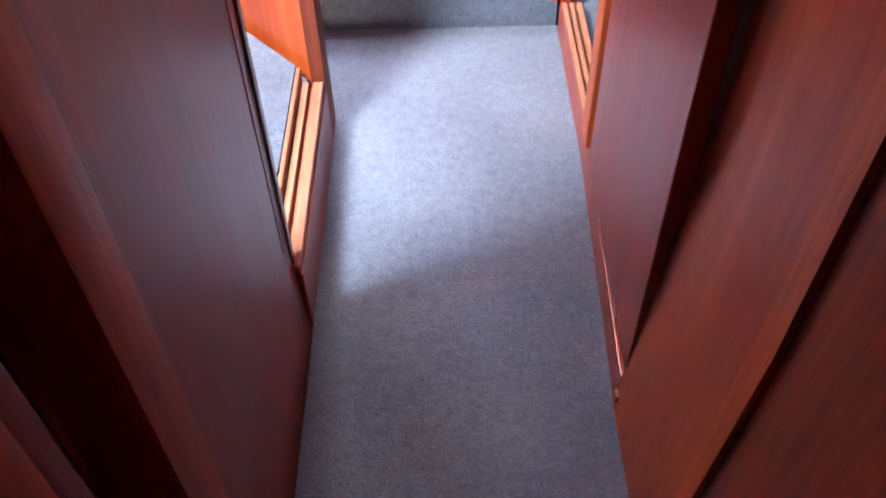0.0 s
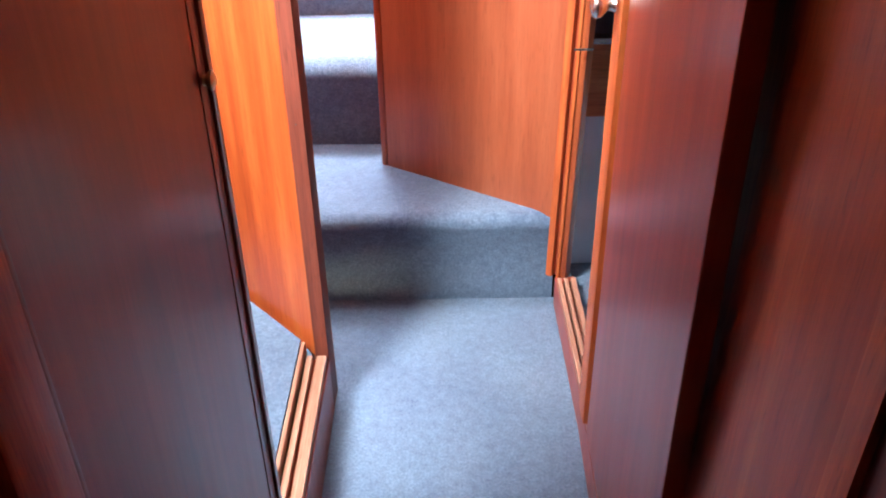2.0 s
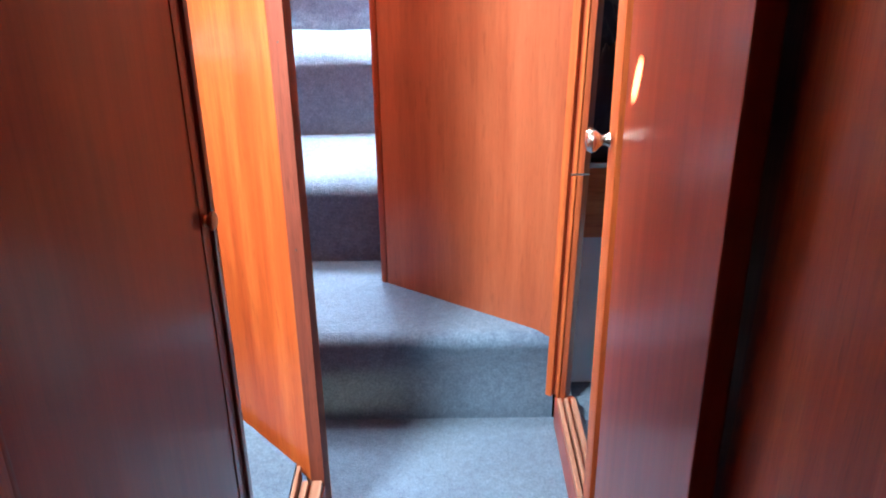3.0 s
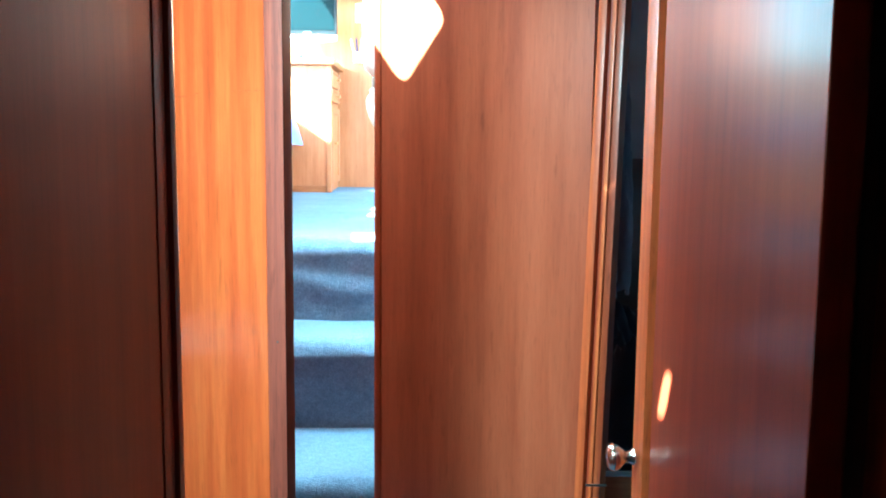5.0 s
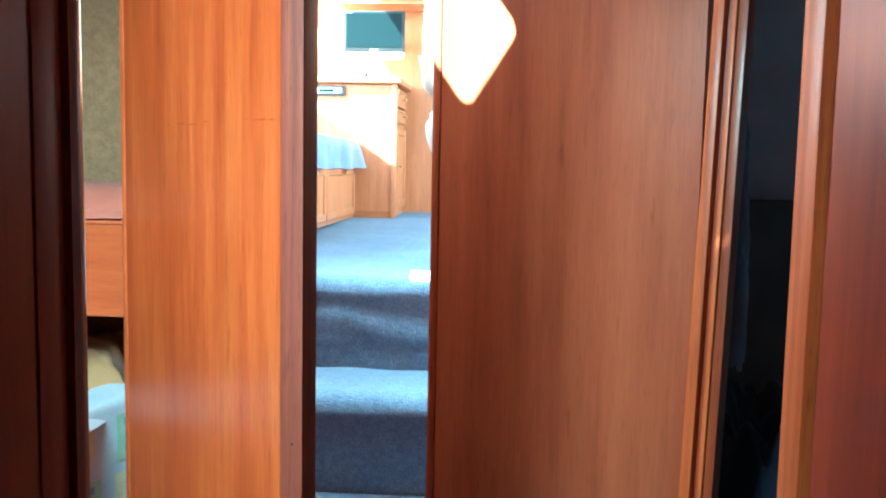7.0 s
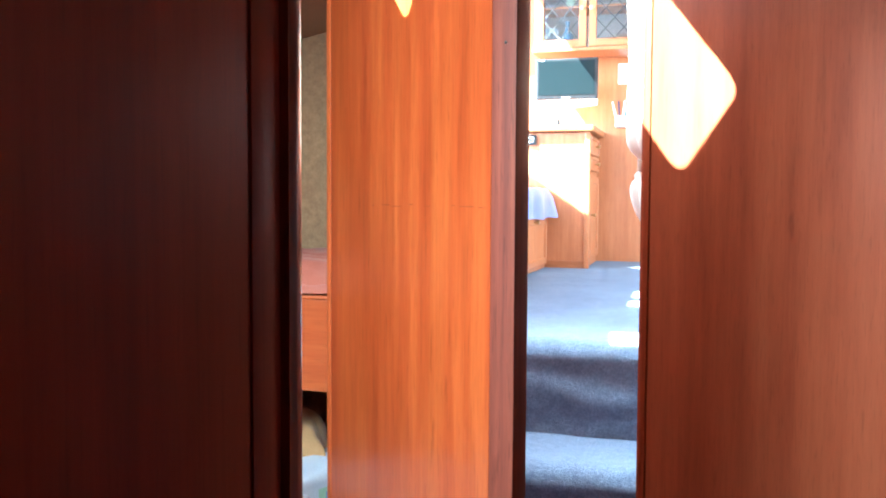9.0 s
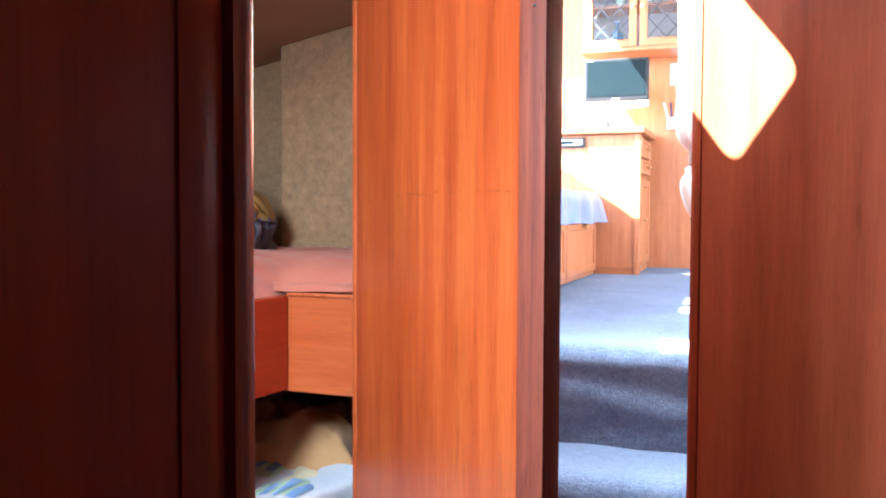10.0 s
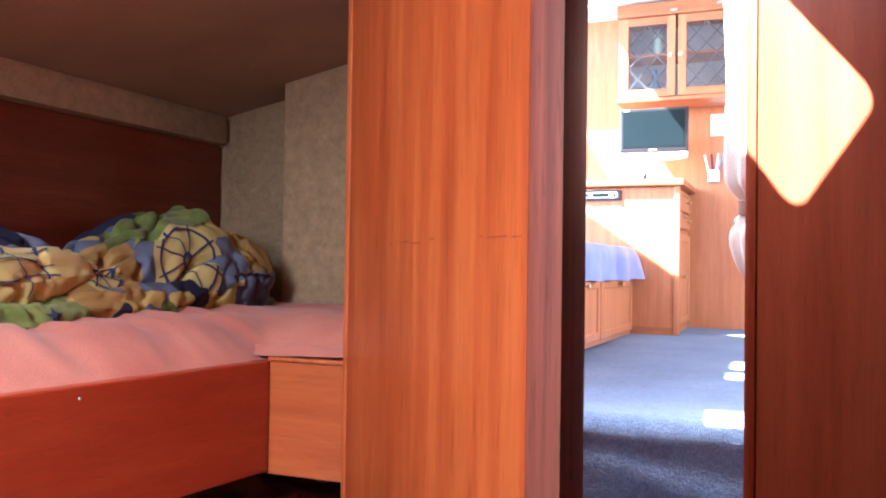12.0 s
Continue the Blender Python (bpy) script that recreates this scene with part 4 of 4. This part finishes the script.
for x0, side in ((-1.02, 1), (-0.715, -1)):
    w, h, z0, fw = 0.29, 0.43, 2.43, 0.042
    d = part("door", box(x0, x0 + fw, 5.7, 5.72, z0, z0 + h, 0.002), TEAK, hc)
    part("stile", box(x0 + w - fw, x0 + w, 5.7, 5.72, z0, z0 + h, 0.002), TEAK, d)
    for a, c in ((z0, z0 + fw), (z0 + h - fw, z0 + h)):
        part("rail", box(x0 + fw, x0 + w - fw, 5.7, 5.72, a, c, 0.002), TEAK_X, d)
    pane = part("pane", box(x0 + fw, x0 + w - fw, 5.71, 5.713, z0 + fw, z0 + h - fw), glass, d, "clear leaded glass pane")
    pane.visible_shadow = False
    gx0, gx1, gz0, gz1 = x0 + fw, x0 + w - fw, z0 + fw, z0 + h - fw
    gw, gh = gx1 - gx0, gz1 - gz0
    for sgn in (1, -1):
        for i in range(-2, 4):
            pts = []
            for q in range(61):
                fx = q / 60
                fz = (i + fx * 2 * sgn) / 3.0 + (0 if sgn == 1 else 0.33)
                if 0 <= fz <= 1:
                    pts.append((gx0 + gw * fx, gz0 + gh * fz))
            if len(pts) > 3:
                (xa, za), (xb, zb) = pts[0], pts[-1]
                bm = bmesh.new()
                dn = Vector((-(zb - za), xb - xa)).normalized() * 0.0028
                vs = [bm.verts.new((x + k * dn.x, y, z + k * dn.y)) for y in (5.706, 5.7095) for x, z, k in ((xa, za, 1), (xb, zb, 1), (xb, zb, -1), (xa, za, -1))]
                for f in ((0, 1, 2, 3), (7, 6, 5, 4), (0, 4, 5, 1), (1, 5, 6, 2), (2, 6, 7, 3), (3, 7, 4, 0)):
                    bm.faces.new([vs[j] for j in f])
                part("lead_came", bm, LEAD, d)
    kx = x0 + w - 0.018 if side == 1 else x0 + 0.018
    kb = smooth(part("knob", lathe([(0.005, 0), (0.005, 0.01), (0.012, 0.018), (0.012, 0.024), (0.004, 0.028)], 14), BRASS, d, "small brass knob"))
    kb.matrix_basis = pose(kx, 5.7, z0 + 0.215, 90, 0, 0)
for x, z in ((-0.735, 2.885), (-0.5, 2.9)):
    cl = part("catch", box(x - 0.018, x + 0.018, 5.682, 5.692, z - 0.006, z + 0.006, 0.002), CHROME, hc, "small chrome catch")
BLUE_GLASS = plain("blue_bottle_glass", (0.05, 0.16, 0.3), 0.1)
GREEN_GLASS = plain("pale_green_glass", (0.35, 0.5, 0.42), 0.1)
bt = smooth(part("bottle", lathe([(0.032, 0), (0.034, 0.01), (0.034, 0.1), (0.012, 0.13), (0.011, 0.17), (0.014, 0.172), (0.014, 0.18)], 18), BLUE_GLASS))
bt.matrix_basis = pose(-0.86, 5.85, 2.425)
tagged(bt, "blue glass bottle in the wall cabinet", "bottle")
bt = smooth(part("vase", lathe([(0.02, 0), (0.028, 0.03), (0.02, 0.08), (0.026, 0.11), (0.012, 0.14)], 18), GREEN_GLASS))
bt.matrix_basis = pose(-0.84, 5.84, 2.672)
tagged(bt, "pale green glass vase on the cabinet shelf", "vase")

notice = part("notice", box(-0.575, -0.49, 5.994, 5.999, 2.25, 2.37), PAPER)
tagged(notice, "white paper notice pinned to the teak wall", "notice")
cup = thing("pen_holder", "wall pen holder with several pens", "pen holder")
part("pot", box(-0.585, -0.525, 5.95, 5.998, 1.99, 2.06, 0.006), SILVER, cup)
for i, (x, lean, mat) in enumerate(((-0.575, -14, PAPER), (-0.56, -4, PRINT), (-0.545, 6, PAPER), (-0.535, 12, BLUE_GLASS))):
    pn = part("pen", lathe([(0.004, 0), (0.005, 0.01), (0.005, 0.12), (0.003, 0.13)], 10), mat, cup)
    pn.matrix_basis = pose(x, 5.972, 2.02, 4 * i - 6, lean, 0)
spk = smooth(part("bell", lathe([(0.022, 0), (0.024, 0.006), (0.016, 0.03), (0.009, 0.045), (0.003, 0.05)], 18), BLACK))
spk.matrix_basis = pose(-0.87, 5.6, 1.965)
tagged(spk, "small dark bell on the sideboard top", "bell")
box_ob = part("card_stand", prism(bmesh.new(), [(-0.84, 5.6), (-0.77, 5.6), (-0.78, 5.64), (-0.83, 5.64)], 1.965, 2.01, 0.003), PAPER)
tagged(box_ob, "small white card stand on the sideboard top", "card")

# The window opening is out of view, added to house the forward lamp.
ws = thing("wall_forward", "light teak saloon bulkhead with an added, unseen window opening", "wall", "structure")
part("panelling", box(-1.34, 1.6, 6.0, 6.06, 1.1, 2.95), TEAK, ws)
part("below_window", box(-2.4, -1.34, 6.0, 6.06, 1.1, 2.0), TEAK, ws)
part("above_window", box(-2.4, -1.34, 6.0, 6.06, 2.8, 2.95), TEAK, ws)
part("window_post", box(-2.4, -2.3, 6.0, 6.06, 2.0, 2.8), TEAK, ws)
# Unseen roof openings, projected back from the sun patches they throw.
SUN_OPENING = [(-1.725, 4.80), (-1.40, 4.60), (-1.18, 4.60), (-1.18, 5.7), (-1.75, 5.7), (-1.974, 4.957)]
tagged(part("ceiling_saloon", slab_with_hole([(-2.45, 2.84), (1.65, 2.84), (1.65, 6.1), (-2.45, 6.1)], [SUN_OPENING, rounded(-1.6, -1.25, 3.2, 3.38, 0.03), rounded(-1.6, -1.25, 3.46, 3.7, 0.03)], 2.95, 2.96), WHITE), "white saloon deckhead with unseen openings cut to shape the sun", "ceiling", kind="structure")
tagged(part("wall_saloon_aft", box(-0.8, 1.6, 3.3, 3.34, 2.3, 2.95), TEAK), "teak bulkhead above the stairs", "wall", kind="structure")
tagged(part("wall_saloon_aft_side", box(0.0, 1.6, 3.3, 3.34, 1.1, 2.3), TEAK), "teak bulkhead beside the stairs", "wall", kind="structure")
tagged(part("wall_saloon_port_step", box(-0.8, -0.77, 2.84, 3.3, 2.31, 2.95), WHITE), "white coaming beside the stairs", "wall", kind="structure")
ws = thing("wall_saloon_port", "teak saloon side with a long window opening", "wall", "structure")
part("lower_wall", box(-2.46, -2.4, 2.84, 6.06, 1.1, 2.0), TEAK, ws)
part("upper_wall", box(-2.46, -2.4, 2.84, 6.06, 2.85, 2.95), TEAK, ws)
for y in (2.88, 5.65, 6.0):
    part("mullion", box(-2.46, -2.4, y - 0.04, y + 0.04, 2.0, 2.85), TEAK, ws)
ws = thing("wall_saloon_starboard", "teak saloon side with a long window opening", "wall", "structure")
part("lower_wall", box(1.6, 1.66, 3.3, 6.06, 1.1, 2.0), TEAK, ws)
part("upper_wall", box(1.6, 1.66, 3.3, 6.06, 2.85, 2.95), TEAK, ws)
for y in (3.34, 5.65, 6.0):
    part("mullion", box(1.6, 1.66, y - 0.04, y + 0.04, 2.0, 2.85), TEAK, ws)
# Unseen wall; the opening's raked edge follows the sun and trims its patches.
ws = thing("wall_saloon_front", "unseen white deckhouse front with an opening cut to shape the sun", "wall", "structure")
part("lower_wall", box(-2.4, -0.8, 2.84, 2.88, 1.05, 1.95), WHITE, ws)
part("upper_wall", box(-2.4, -0.8, 2.84, 2.88, 2.45, 2.95), WHITE, ws)
raked = [(-2.4, 1.951), (-0.895, 1.951), (-1.255, 2.449), (-2.4, 2.449)]
bm = bmesh.new()
ends = [[bm.verts.new((x, y, z)) for x, z in raked] for y in (2.842, 2.878)]
bm.faces.new(ends[0])
bm.faces.new(ends[1][::-1])
for k in range(4):
    bm.faces.new((ends[0][k], ends[1][k], ends[1][(k + 1) % 4], ends[0][(k + 1) % 4]))
part("raked_sun_mask", bm, WHITE, ws)
part("side_wall", box(-0.825, -0.8, 2.842, 2.878, 1.951, 2.449), WHITE, ws)
